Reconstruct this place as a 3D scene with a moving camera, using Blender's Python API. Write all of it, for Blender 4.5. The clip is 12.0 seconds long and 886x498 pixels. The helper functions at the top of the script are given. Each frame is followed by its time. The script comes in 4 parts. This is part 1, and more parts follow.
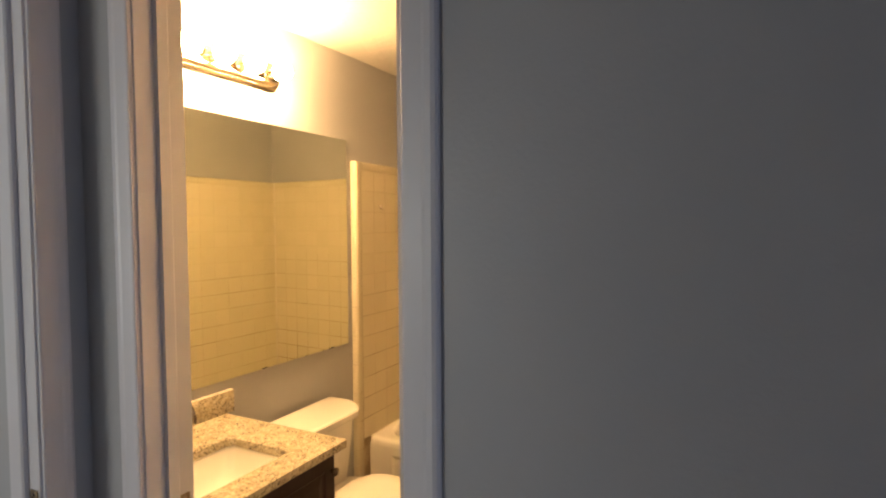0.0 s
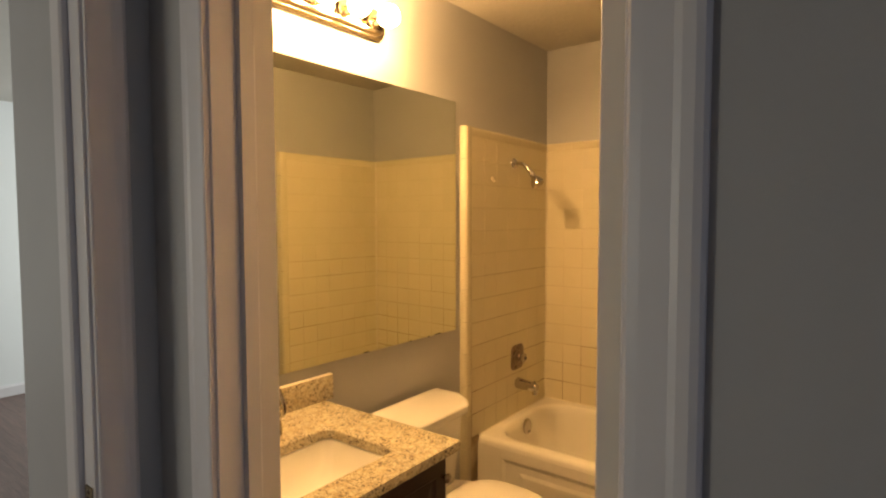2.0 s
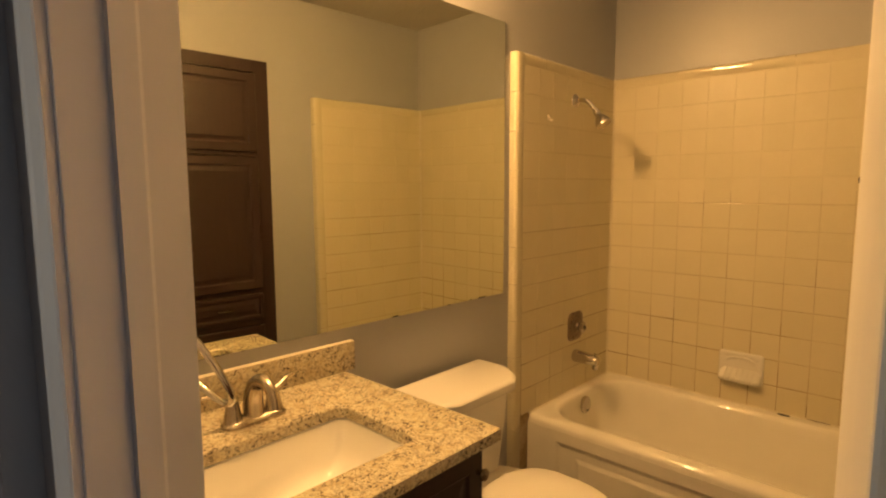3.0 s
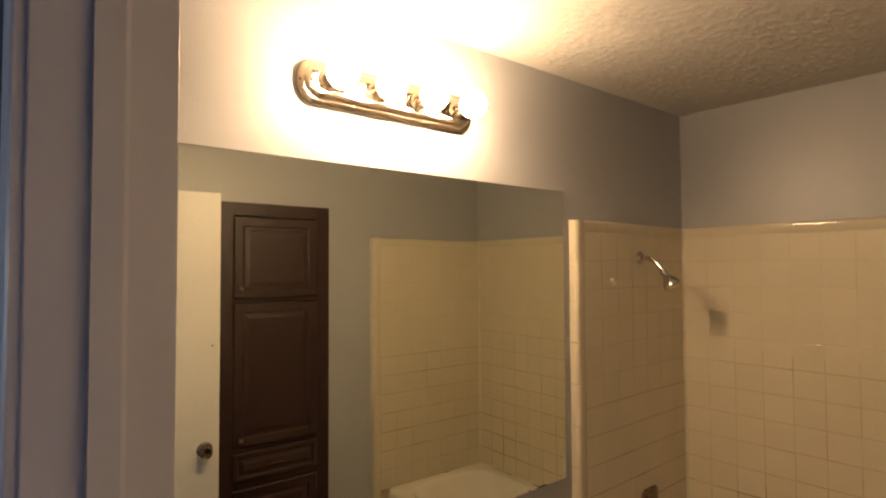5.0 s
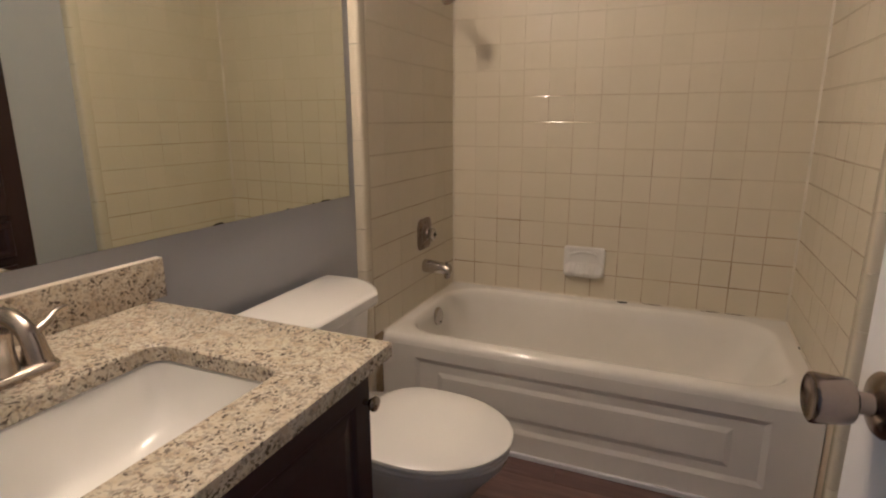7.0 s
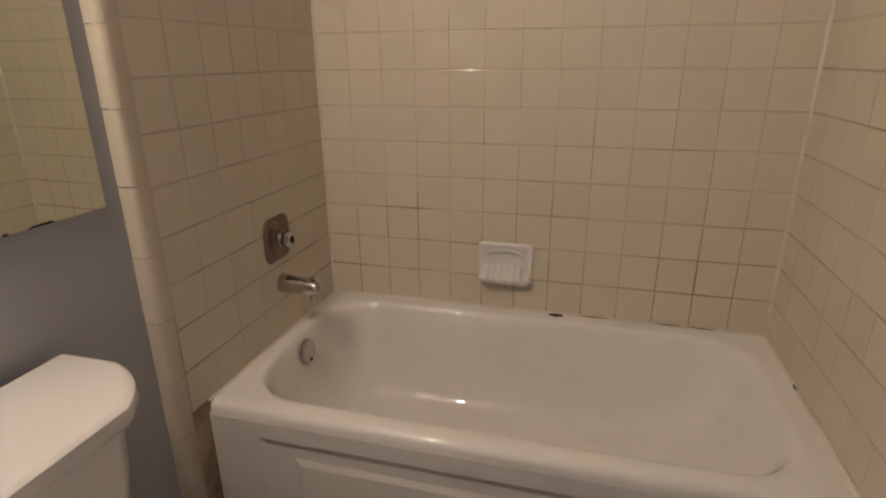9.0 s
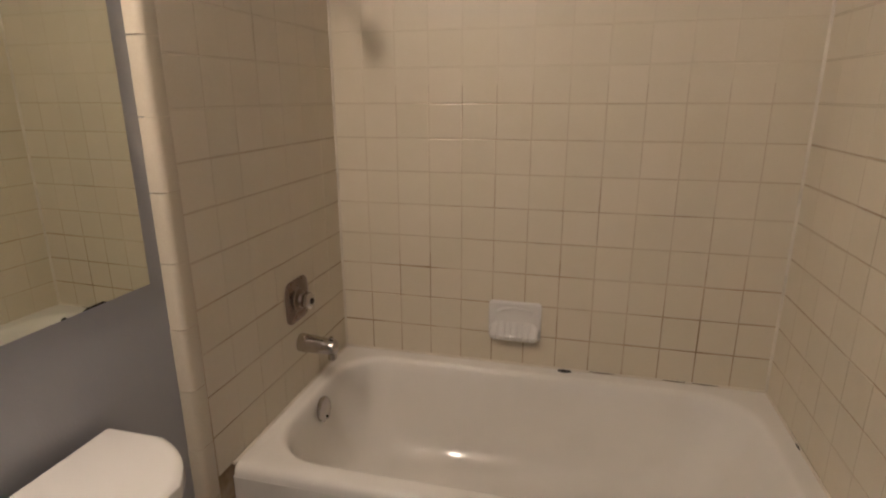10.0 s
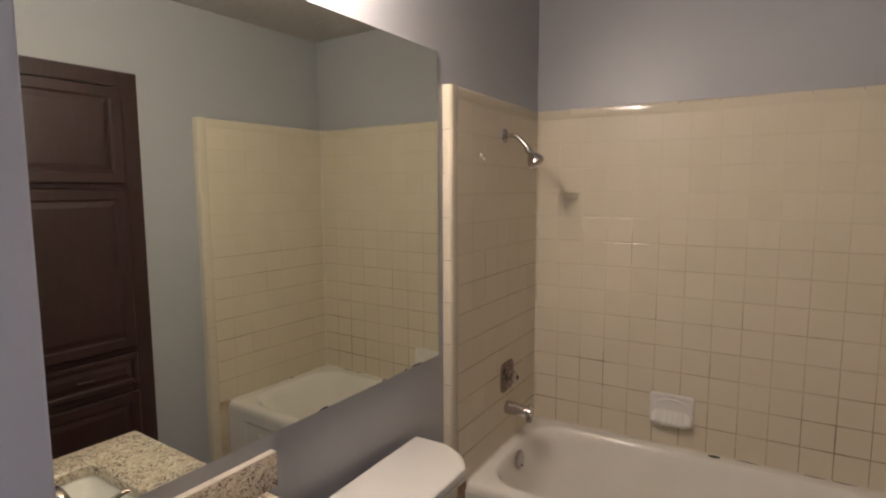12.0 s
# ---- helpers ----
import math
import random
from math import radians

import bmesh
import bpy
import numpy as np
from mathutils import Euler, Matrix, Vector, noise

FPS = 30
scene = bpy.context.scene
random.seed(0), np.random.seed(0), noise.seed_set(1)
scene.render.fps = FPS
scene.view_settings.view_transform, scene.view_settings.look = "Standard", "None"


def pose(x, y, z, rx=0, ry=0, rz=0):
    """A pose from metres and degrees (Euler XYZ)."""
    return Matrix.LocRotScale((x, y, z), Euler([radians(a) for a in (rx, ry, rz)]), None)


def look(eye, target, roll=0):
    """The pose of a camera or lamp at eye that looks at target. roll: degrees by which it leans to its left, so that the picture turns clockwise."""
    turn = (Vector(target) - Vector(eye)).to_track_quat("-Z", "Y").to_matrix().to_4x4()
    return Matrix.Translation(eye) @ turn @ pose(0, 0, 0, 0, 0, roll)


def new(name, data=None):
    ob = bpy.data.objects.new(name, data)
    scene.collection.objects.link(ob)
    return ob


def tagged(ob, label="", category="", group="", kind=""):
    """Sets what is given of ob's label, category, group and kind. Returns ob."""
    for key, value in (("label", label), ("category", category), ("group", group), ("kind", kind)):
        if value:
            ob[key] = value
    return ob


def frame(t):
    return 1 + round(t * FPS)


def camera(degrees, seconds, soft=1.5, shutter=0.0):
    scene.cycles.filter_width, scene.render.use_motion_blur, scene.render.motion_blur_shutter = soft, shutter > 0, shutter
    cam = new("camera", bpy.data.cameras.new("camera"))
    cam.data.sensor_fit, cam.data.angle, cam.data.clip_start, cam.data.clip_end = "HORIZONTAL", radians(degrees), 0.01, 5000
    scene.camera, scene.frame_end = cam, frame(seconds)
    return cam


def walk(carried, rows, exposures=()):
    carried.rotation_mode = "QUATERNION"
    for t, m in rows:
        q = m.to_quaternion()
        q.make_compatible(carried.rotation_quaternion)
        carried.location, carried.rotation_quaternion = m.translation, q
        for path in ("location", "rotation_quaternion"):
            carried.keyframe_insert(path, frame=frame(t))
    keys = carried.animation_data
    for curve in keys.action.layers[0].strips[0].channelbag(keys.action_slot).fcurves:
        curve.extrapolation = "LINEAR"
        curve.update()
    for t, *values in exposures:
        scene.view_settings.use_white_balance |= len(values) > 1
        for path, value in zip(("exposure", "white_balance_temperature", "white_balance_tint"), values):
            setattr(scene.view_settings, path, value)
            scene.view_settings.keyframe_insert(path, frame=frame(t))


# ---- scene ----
cam = camera(78.0, 12.0, soft=2.2)
PATH = [
    (0, (1.745, 0.242, 1.546), (0.829, 2.018, 1.457), -0.3),
    (0.5, (1.745, 0.271, 1.551), (0.578, 1.892, 1.449), -0.3),
    (1, (1.741, 0.304, 1.543), (0.46, 1.835, 1.434), -0.2),
    (1.5, (1.677, 0.357, 1.521), (0.423, 1.911, 1.412), 0.0),
    (2, (1.486, 0.476, 1.441), (0.282, 2.069, 1.336), -0.1),
    (2.5, (1.36, 0.645, 1.367), (0.123, 2.21, 1.229), -0.2),
    (2.7, (1.337, 0.709, 1.344), (0.051, 2.231, 1.17), -0.3),
    (4.3, (1.242, 0.864, 1.57), (-0.268, 2.137, 1.252), -0.1),
    (4.5, (1.235, 0.87, 1.625), (-0.27, 2.172, 1.427), -0.3),
    (5, (1.264, 0.875, 1.702), (-0.259, 2.17, 1.77), -0.3),
    (5.5, (1.201, 0.87, 1.569), (-0.131, 2.359, 1.649), 0.1),
    (6, (1.115, 0.849, 1.383), (0.006, 2.511, 1.308), 0.3),
    (6.5, (1.058, 0.868, 1.246), (0.173, 2.632, 0.921), 0.1),
    (6.7, (1.031, 0.894, 1.215), (0.202, 2.674, 0.83), 0.0),
    (8.3, (1.006, 1.415, 1.149), (0.41, 3.201, 0.475), -0.4),
    (8.5, (0.999, 1.487, 1.164), (0.421, 3.281, 0.496), -0.5),
    (9, (0.921, 1.699, 1.201), (0.422, 3.521, 0.543), -0.5),
    (9.5, (0.851, 1.771, 1.236), (0.419, 3.618, 0.602), 0.0),
    (10, (0.862, 1.64, 1.308), (0.388, 3.505, 0.764), -0.2),
    (10.5, (0.881, 1.389, 1.428), (0.365, 3.285, 1.055), -0.1),
    (11, (0.915, 1.2, 1.539), (0.312, 3.092, 1.304), -0.3),
    (11.5, (0.931, 1.009, 1.527), (0.075, 2.805, 1.319), -0.2),
    (12, (0.995, 0.908, 1.519), (-0.024, 2.615, 1.302), -0.2),
]
walk(cam, [(t, look(eye, target, roll)) for t, eye, target, roll in PATH],
     exposures=[(0.0, 0.72, 8700, 12), (0.5, 0.55, 8100, 12), (1.0, 0.36, 8400, 13), (1.5, 0.42, 8800, 12), (2.0, 0.22, 10600, 12), (2.5, 0.02, 12200, 12), (4.3, -0.02, 7000, 10),
                (4.5, -0.05, 6600, 10), (5.0, -0.58, 6200, 11), (5.5, -0.95, 6000, 12), (6.0, -0.45, 5200, 12), (6.5, -0.26, 4800, 12), (8.5, -0.26, 4570, 12), (10.0, -0.25, 4560, 12), (11.0, -0.25, 4560, 12), (12.0, -0.24, 4420, 11)])

# ---------------- world and large lights ----------------
world = bpy.data.worlds.new("sky")
scene.world = world
world.use_nodes = True
_wn = world.node_tree
_sky = _wn.nodes.new("ShaderNodeTexSky")
_sky.sky_type, _sky.sun_disc = 'NISHITA', False
_sky.sun_elevation, _sky.sun_rotation = radians(40), radians(200)
_wn.links.new(_sky.outputs[0], _wn.nodes["Background"].inputs[0])
_wn.nodes["Background"].inputs[1].default_value = 0.1

BULB_STRENGTH = 268.0
BULB_COLOUR = (1.0, 0.65, 0.34)
win_light = bpy.data.lights.new("window_daylight", 'AREA')
win_light.shape, win_light.size, win_light.size_y = 'RECTANGLE', 1.7, 1.15
win_light.energy, win_light.color = 92.0, (0.57, 0.76, 1.0)
wl = new("window_daylight", win_light)
wl.matrix_world = look((-2.5, 4.08, 1.5), (-2.5, 2.0, 1.42))

# added fill lamps in unseen openings: bedroom's south wall, hall's west and east walls
def fill_lamp(name, width, height, energy, eye, target, colour=(0.72, 0.85, 1.0)):
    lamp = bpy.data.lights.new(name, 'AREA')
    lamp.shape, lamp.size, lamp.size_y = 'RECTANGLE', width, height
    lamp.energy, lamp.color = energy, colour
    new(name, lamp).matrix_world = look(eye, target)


fill_lamp("south_fill", 1.3, 1.15, 30.0, (-1.2, -2.53, 1.5), (-1.2, 0.0, 1.5))
fill_lamp("hall_west_fill", 0.42, 1.95, 2.9, (0.55, -0.25, 1.0), (2.0, -0.25, 1.0))
fill_lamp("hall_east_fill", 0.38, 1.95, 3.2, (3.43, 0.61, 1.0), (0.0, 0.61, 1.0), (0.36, 0.54, 1.0))

# ---------------- plan (metres) ----------------
CEIL = 2.42
YB = 3.40            # face of the back tiling
XL, XR = 0.035, 1.478   # faces of the side tiling
P = 0.111            # tile pitch
RIM = 0.39           # tub rim
YT = 2.671           # tub apron
YS0, YS1 = 0.900, 0.985   # wall with the bathroom door: hall face, bathroom face
DX0, DX1 = 0.757, 1.340   # doorway between the jambs
HX = 0.585           # hall's west wall face
EAST = 1.52
SK = Matrix.Translation((0, 2.6, 0)) @ Matrix.Rotation(radians(-1.6), 4, 'Z') @ Matrix.Translation((0, -2.6, 0))


# ---------------- materials ----------------
def nodes_of(name):
    m = bpy.data.materials.new(name)
    m.use_nodes = True
    nt = m.node_tree
    return m, nt, nt.nodes["Principled BSDF"]


def N(nt, kind, **kw):
    n = nt.nodes.new(kind)
    for k, v in kw.items():
        n.inputs[k].default_value = v
    return n


def ramp(nt, src, stops):
    r = nt.nodes.new("ShaderNodeValToRGB")
    while len(r.color_ramp.elements) < len(stops):
        r.color_ramp.elements.new(0.5)
    for e, (p, c) in zip(r.color_ramp.elements, stops):
        e.position, e.color = p, (*c, 1) if len(c) == 3 else c
    nt.links.new(src, r.inputs[0])
    return r.outputs[0]


def mixc(nt, fac, a, b, mode='MIX'):
    m = nt.nodes.new("ShaderNodeMix")
    m.data_type, m.blend_type = 'RGBA', mode
    for sock, v in ((m.inputs[0], fac), (m.inputs[6], a), (m.inputs[7], b)):
        if isinstance(v, (int, float)):
            sock.default_value = v
        elif isinstance(v, tuple):
            sock.default_value = (*v, 1)
        else:
            nt.links.new(v, sock)
    return m.outputs[2]


def where(nt, scale=(1, 1, 1)):
    g = nt.nodes.new("ShaderNodeNewGeometry")
    mp = nt.nodes.new("ShaderNodeMapping")
    mp.inputs["Scale"].default_value = scale
    nt.links.new(g.outputs["Position"], mp.inputs["Vector"])
    return mp.outputs[0]


def noise_of(nt, vec, scale, detail=4.0, rough=0.55, distort=0.0):
    n = N(nt, "ShaderNodeTexNoise", Scale=scale, Detail=detail, Roughness=rough, Distortion=distort)
    nt.links.new(vec, n.inputs["Vector"])
    return n.outputs[0]


def bump(nt, bs, height, strength, dist):
    b = N(nt, "ShaderNodeBump", Strength=strength, Distance=dist)
    nt.links.new(height, b.inputs["Height"])
    nt.links.new(b.outputs[0], bs.inputs["Normal"])
    return b


def plain(name, colour, rough=0.5, metal=0.0, var=0.06, scale=14.0, bstr=0.0, bscale=180.0, coat=0.0, rvar=0.12, bdist=0.002, fine=0.0):
    """Colour with broad blotches and fine grain, varied gloss and relief."""
    m, nt, bs = nodes_of(name)
    v = where(nt)
    big = noise_of(nt, v, scale * 0.25, 3)
    small = noise_of(nt, v, scale * 6, 4)
    c = Vector(colour)
    lo, hi = tuple(c * (1 - var)), tuple(Vector(min(1, x) for x in c * (1 + var)))
    col = ramp(nt, big, [(0.3, lo), (0.7, hi)])
    col = mixc(nt, 0.5 * var + fine, col, ramp(nt, small, [(0.35, tuple(c * 0.6)), (0.65, hi)]))
    nt.links.new(col, bs.inputs["Base Color"])
    rr = nt.nodes.new("ShaderNodeMapRange")
    rr.inputs[3].default_value, rr.inputs[4].default_value = max(0.02, rough - rvar), min(1, rough + rvar)
    nt.links.new(noise_of(nt, v, scale * 0.8, 5), rr.inputs[0])
    nt.links.new(rr.outputs[0], bs.inputs["Roughness"])
    bs.inputs["Metallic"].default_value = metal
    bs.inputs["Coat Weight"].default_value = coat
    if bstr:
        bump(nt, bs, noise_of(nt, v, bscale, 3), bstr, bdist)
    return m


PAINT = (0.372, 0.378, 0.398)
M_wall = plain("wall_paint", PAINT, 0.40, var=0.04, scale=5, bstr=0.35, bscale=120, rvar=0.1, bdist=0.0015)
M_white = plain("white_trim_paint", (0.61, 0.60, 0.635), 0.38, var=0.04, scale=8, bstr=0.12, bscale=60, bdist=0.001)
M_door = plain("white_door_paint", (0.64, 0.62, 0.585), 0.42, var=0.04, scale=6, bstr=0.15, bscale=90, bdist=0.001)
M_caulk = plain("caulk", (0.64, 0.59, 0.49), 0.45, var=0.12, scale=40, bstr=0.3, bscale=150)
M_bedwall = plain("bedroom_paint", (0.68, 0.72, 0.75), 0.6, var=0.03, scale=3, bstr=0.3, bscale=120, bdist=0.001)
M_porc = plain("porcelain", (0.74, 0.72, 0.685), 0.12, var=0.02, scale=6, rvar=0.05, coat=0.3)
M_sink = plain("sink_china", (0.84, 0.83, 0.80), 0.10, var=0.02, scale=6, rvar=0.04, coat=0.3)
M_seat = plain("seat_plastic", (0.80, 0.78, 0.74), 0.25, var=0.02, scale=6, rvar=0.06)
M_chrome = plain("chrome", (0.55, 0.52, 0.50), 0.10, 1.0, var=0.06, scale=30, rvar=0.06)
M_nickel = plain("brushed_nickel", (0.44, 0.385, 0.33), 0.24, 1.0, var=0.08, scale=30, rvar=0.08)
M_bronze = plain("antique_bronze", (0.60, 0.51, 0.41), 0.20, 1.0, var=0.15, scale=30, rvar=0.1)
M_aged = plain("aged_chrome", (0.22, 0.17, 0.14), 0.30, 1.0, var=0.25, scale=40, rvar=0.14)
# base colour darkened to carry the dark surroundings that the knob reflects
M_doorknob = plain("knob_metal_dark_reflections", (0.29, 0.24, 0.20), 0.22, 1.0, var=0.2, scale=50, rvar=0.1)
M_brass = plain("old_strike_metal", (0.20, 0.15, 0.10), 0.45, 1.0, var=0.25, scale=60)
M_black = plain("black_gap", (0.015, 0.013, 0.012), 0.8, var=0.2)
M_plate = plain("white_plastic", (0.8, 0.8, 0.79), 0.35, var=0.02)
M_clear = plain("clear_plastic_hook", (0.62, 0.56, 0.46), 0.15, var=0.05)


def tub_material():
    m, nt, bs = nodes_of("tub_enamel")
    v = where(nt)
    col = ramp(nt, noise_of(nt, v, 3.0, 5), [(0.3, (0.72, 0.695, 0.635)), (0.7, (0.78, 0.755, 0.70))])
    spots = ramp(nt, noise_of(nt, v, 60.0, 3, 0.6), [(0.70, (0, 0, 0)), (0.78, (1, 1, 1))])
    nt.links.new(mixc(nt, mixc(nt, 0.12, (0, 0, 0), spots), col, (0.40, 0.33, 0.25)), bs.inputs["Base Color"])
    rr = nt.nodes.new("ShaderNodeMapRange")
    rr.inputs[3].default_value, rr.inputs[4].default_value = 0.02, 0.06
    nt.links.new(noise_of(nt, v, 12.0, 5), rr.inputs[0])
    nt.links.new(rr.outputs[0], bs.inputs["Roughness"])
    return m


M_tub = tub_material()


def tile_material(name, smooth_low, smooth_high, specular):
    """Almond glazed wall tile: each piece a little different, glaze slightly wavy."""
    m, nt, bs = nodes_of(name)
    bs.inputs["Specular IOR Level"].default_value = specular
    v = where(nt)
    oi = nt.nodes.new("ShaderNodeObjectInfo")
    base = ramp(nt, oi.outputs["Random"], [(0.0, (0.578, 0.525, 0.388)), (0.5, (0.594, 0.538, 0.400)), (1.0, (0.612, 0.550, 0.416))])
    soap = ramp(nt, noise_of(nt, v, 7.0, 6, 0.65), [(0.25, (0, 0, 0)), (0.85, (1, 1, 1))])
    col = mixc(nt, mixc(nt, 0.45, (0, 0, 0), soap), base, (0.66, 0.61, 0.50))
    col = mixc(nt, 0.07, col, ramp(nt, noise_of(nt, v, 220.0, 2), [(0.3, (0.5, 0.40, 0.28)), (0.7, (0.85, 0.8, 0.7))]))
    nt.links.new(col, bs.inputs["Base Color"])
    rr = nt.nodes.new("ShaderNodeMapRange")
    rr.inputs[3].default_value, rr.inputs[4].default_value = smooth_low, smooth_high
    nt.links.new(noise_of(nt, v, 9.0, 5), rr.inputs[0])
    nt.links.new(rr.outputs[0], bs.inputs["Roughness"])
    bump(nt, bs, noise_of(nt, v, 26.0, 3), 0.25, 0.002)
    return m


M_tile = tile_material("almond_glazed_tile", 0.26, 0.48, 0.35)        # faces dulled by soap film
M_tile_edge = tile_material("glossy_tile_edge", 0.05, 0.12, 0.5)     # eased edges keep their gloss


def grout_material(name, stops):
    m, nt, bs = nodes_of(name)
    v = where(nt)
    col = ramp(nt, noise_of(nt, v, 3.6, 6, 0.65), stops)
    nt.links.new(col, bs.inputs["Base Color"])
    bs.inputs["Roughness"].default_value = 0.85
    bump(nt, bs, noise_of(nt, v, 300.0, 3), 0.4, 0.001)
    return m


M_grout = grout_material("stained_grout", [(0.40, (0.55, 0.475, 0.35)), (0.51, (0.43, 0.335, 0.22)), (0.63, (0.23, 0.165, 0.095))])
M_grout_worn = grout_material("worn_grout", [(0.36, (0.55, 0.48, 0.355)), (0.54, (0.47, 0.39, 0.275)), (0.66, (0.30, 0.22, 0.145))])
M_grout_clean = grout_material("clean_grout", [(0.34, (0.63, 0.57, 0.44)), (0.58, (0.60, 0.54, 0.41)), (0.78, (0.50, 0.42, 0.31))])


def granite_material():
    """Cream granite with tan clouds, grey quartz and near-black flecks."""
    m, nt, bs = nodes_of("speckled_granite")
    v = where(nt)
    warp = N(nt, "ShaderNodeTexNoise", Scale=60.0, Detail=3.0)
    nt.links.new(v, warp.inputs["Vector"])
    vv = nt.nodes.new("ShaderNodeVectorMath")
    vv.operation = 'MULTIPLY_ADD'
    nt.links.new(warp.outputs["Color"], vv.inputs[0])
    vv.inputs[1].default_value = (0.012, 0.012, 0.012)
    nt.links.new(v, vv.inputs[2])
    v2 = vv.outputs[0]
    base = ramp(nt, noise_of(nt, v2, 45.0, 4, 0.6), [(0.34, (0.45, 0.375, 0.265)), (0.46, (0.54, 0.47, 0.355)), (0.62, (0.60, 0.545, 0.43))])
    vo = N(nt, "ShaderNodeTexVoronoi", Scale=230.0)
    nt.links.new(v2, vo.inputs["Vector"])
    sep = nt.nodes.new("ShaderNodeSeparateColor")
    nt.links.new(vo.outputs["Color"], sep.inputs[0])
    grey = ramp(nt, sep.outputs[0], [(0.70, (0, 0, 0)), (0.72, (1, 1, 1))])
    col = mixc(nt, mixc(nt, 0.7, (0, 0, 0), grey), base, (0.33, 0.295, 0.25))
    turn = nt.nodes.new("ShaderNodeMapping")
    turn.inputs["Rotation"].default_value = (0.3, 0.2, radians(38))
    turn.inputs["Scale"].default_value = (1.15, 0.78, 1.0)
    nt.links.new(v2, turn.inputs["Vector"])
    vo2 = N(nt, "ShaderNodeTexVoronoi", Scale=235.0)
    nt.links.new(turn.outputs[0], vo2.inputs["Vector"])
    sep2 = nt.nodes.new("ShaderNodeSeparateColor")
    nt.links.new(vo2.outputs["Color"], sep2.inputs[0])
    brown = ramp(nt, noise_of(nt, v2, 95.0, 3, 0.5), [(0.60, (0, 0, 0)), (0.66, (1, 1, 1))])
    col = mixc(nt, mixc(nt, 0.75, (0, 0, 0), brown), col, (0.24, 0.185, 0.135))
    clump = ramp(nt, noise_of(nt, v, 22.0, 3), [(0.36, (0, 0, 0)), (0.54, (1, 1, 1))])
    dark = mixc(nt, 1.0, ramp(nt, sep2.outputs[1], [(0.78, (0, 0, 0)), (0.84, (1, 1, 1))]), clump, 'MULTIPLY')
    col = mixc(nt, dark, col, (0.12, 0.098, 0.080))
    nt.links.new(col, bs.inputs["Base Color"])
    bs.inputs["Roughness"].default_value = 0.22
    bump(nt, bs, noise_of(nt, v, 200.0, 2), 0.05, 0.0005)
    return m


M_granite = granite_material()


def wood_material(name, dark, light, rough=0.4, stretch=(14, 1.2, 14), random_piece=True, relief=0.12):
    m, nt, bs = nodes_of(name)
    v = where(nt, stretch)
    if random_piece:
        oi = nt.nodes.new("ShaderNodeObjectInfo")
        add = nt.nodes.new("ShaderNodeVectorMath")
        add.operation = 'MULTIPLY_ADD'
        comb = nt.nodes.new("ShaderNodeCombineXYZ")
        for i in range(3):
            nt.links.new(oi.outputs["Random"], comb.inputs[i])
        nt.links.new(comb.outputs[0], add.inputs[0])
        add.inputs[1].default_value = (40, 40, 40)
        nt.links.new(v, add.inputs[2])
        v = add.outputs[0]
    grain = noise_of(nt, v, 3.0, 7, 0.62, 1.2)
    fine = noise_of(nt, v, 14.0, 5, 0.6)
    col = ramp(nt, grain, [(0.30, dark), (0.70, light)])
    col = mixc(nt, 0.35, col, ramp(nt, fine, [(0.3, dark), (0.7, light)]))
    if random_piece:
        col = mixc(nt, 0.18, col, ramp(nt, oi.outputs["Random"], [(0.0, tuple(0.7 * x for x in dark)), (1.0, tuple(min(1, 1.25 * x) for x in light))]))
    nt.links.new(col, bs.inputs["Base Color"])
    bs.inputs["Roughness"].default_value = rough
    bump(nt, bs, fine, relief, 0.001)
    return m


M_plank = wood_material("red_brown_plank", (0.026, 0.013, 0.011), (0.205, 0.120, 0.105), 0.42, (1.1, 20, 14))
M_espresso = wood_material("espresso_stained_wood", (0.022, 0.0085, 0.0082), (0.034, 0.0135, 0.0128), 0.46, (10, 10, 1.0), False, 0.04)


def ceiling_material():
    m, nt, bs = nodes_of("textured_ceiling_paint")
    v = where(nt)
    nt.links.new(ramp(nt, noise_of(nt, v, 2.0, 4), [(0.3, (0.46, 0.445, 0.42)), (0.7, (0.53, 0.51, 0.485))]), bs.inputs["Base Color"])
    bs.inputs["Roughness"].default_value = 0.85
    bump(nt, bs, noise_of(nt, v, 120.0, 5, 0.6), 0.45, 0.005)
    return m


M_ceil = ceiling_material()


def mirror_material():
    m, nt, bs = nodes_of("mirror_silver")
    bs.inputs["Base Color"].default_value = (0.81, 0.83, 0.73, 1)
    bs.inputs["Metallic"].default_value = 1.0
    bs.inputs["Roughness"].default_value = 0.0
    return m


M_mirror = mirror_material()


def bulb_material():
    m, nt, bs = nodes_of("lit_bulb")
    em = N(nt, "ShaderNodeEmission", Strength=BULB_STRENGTH)
    em.inputs[0].default_value = (*BULB_COLOUR, 1)
    nt.links.new(em.outputs[0], nt.nodes["Material Output"].inputs[0])
    return m


M_bulb = bulb_material()


# ---------------- mesh helpers ----------------
def box(bm, x0, x1, y0, y1, z0, z1):
    vs = [bm.verts.new((x, y, z)) for z in (z0, z1) for x, y in ((x0, y0), (x1, y0), (x1, y1), (x0, y1))]
    for f in ((3, 2, 1, 0), (4, 5, 6, 7), (0, 1, 5, 4), (1, 2, 6, 5), (2, 3, 7, 6), (3, 0, 4, 7)):
        bm.faces.new([vs[i] for i in f])
    return bm


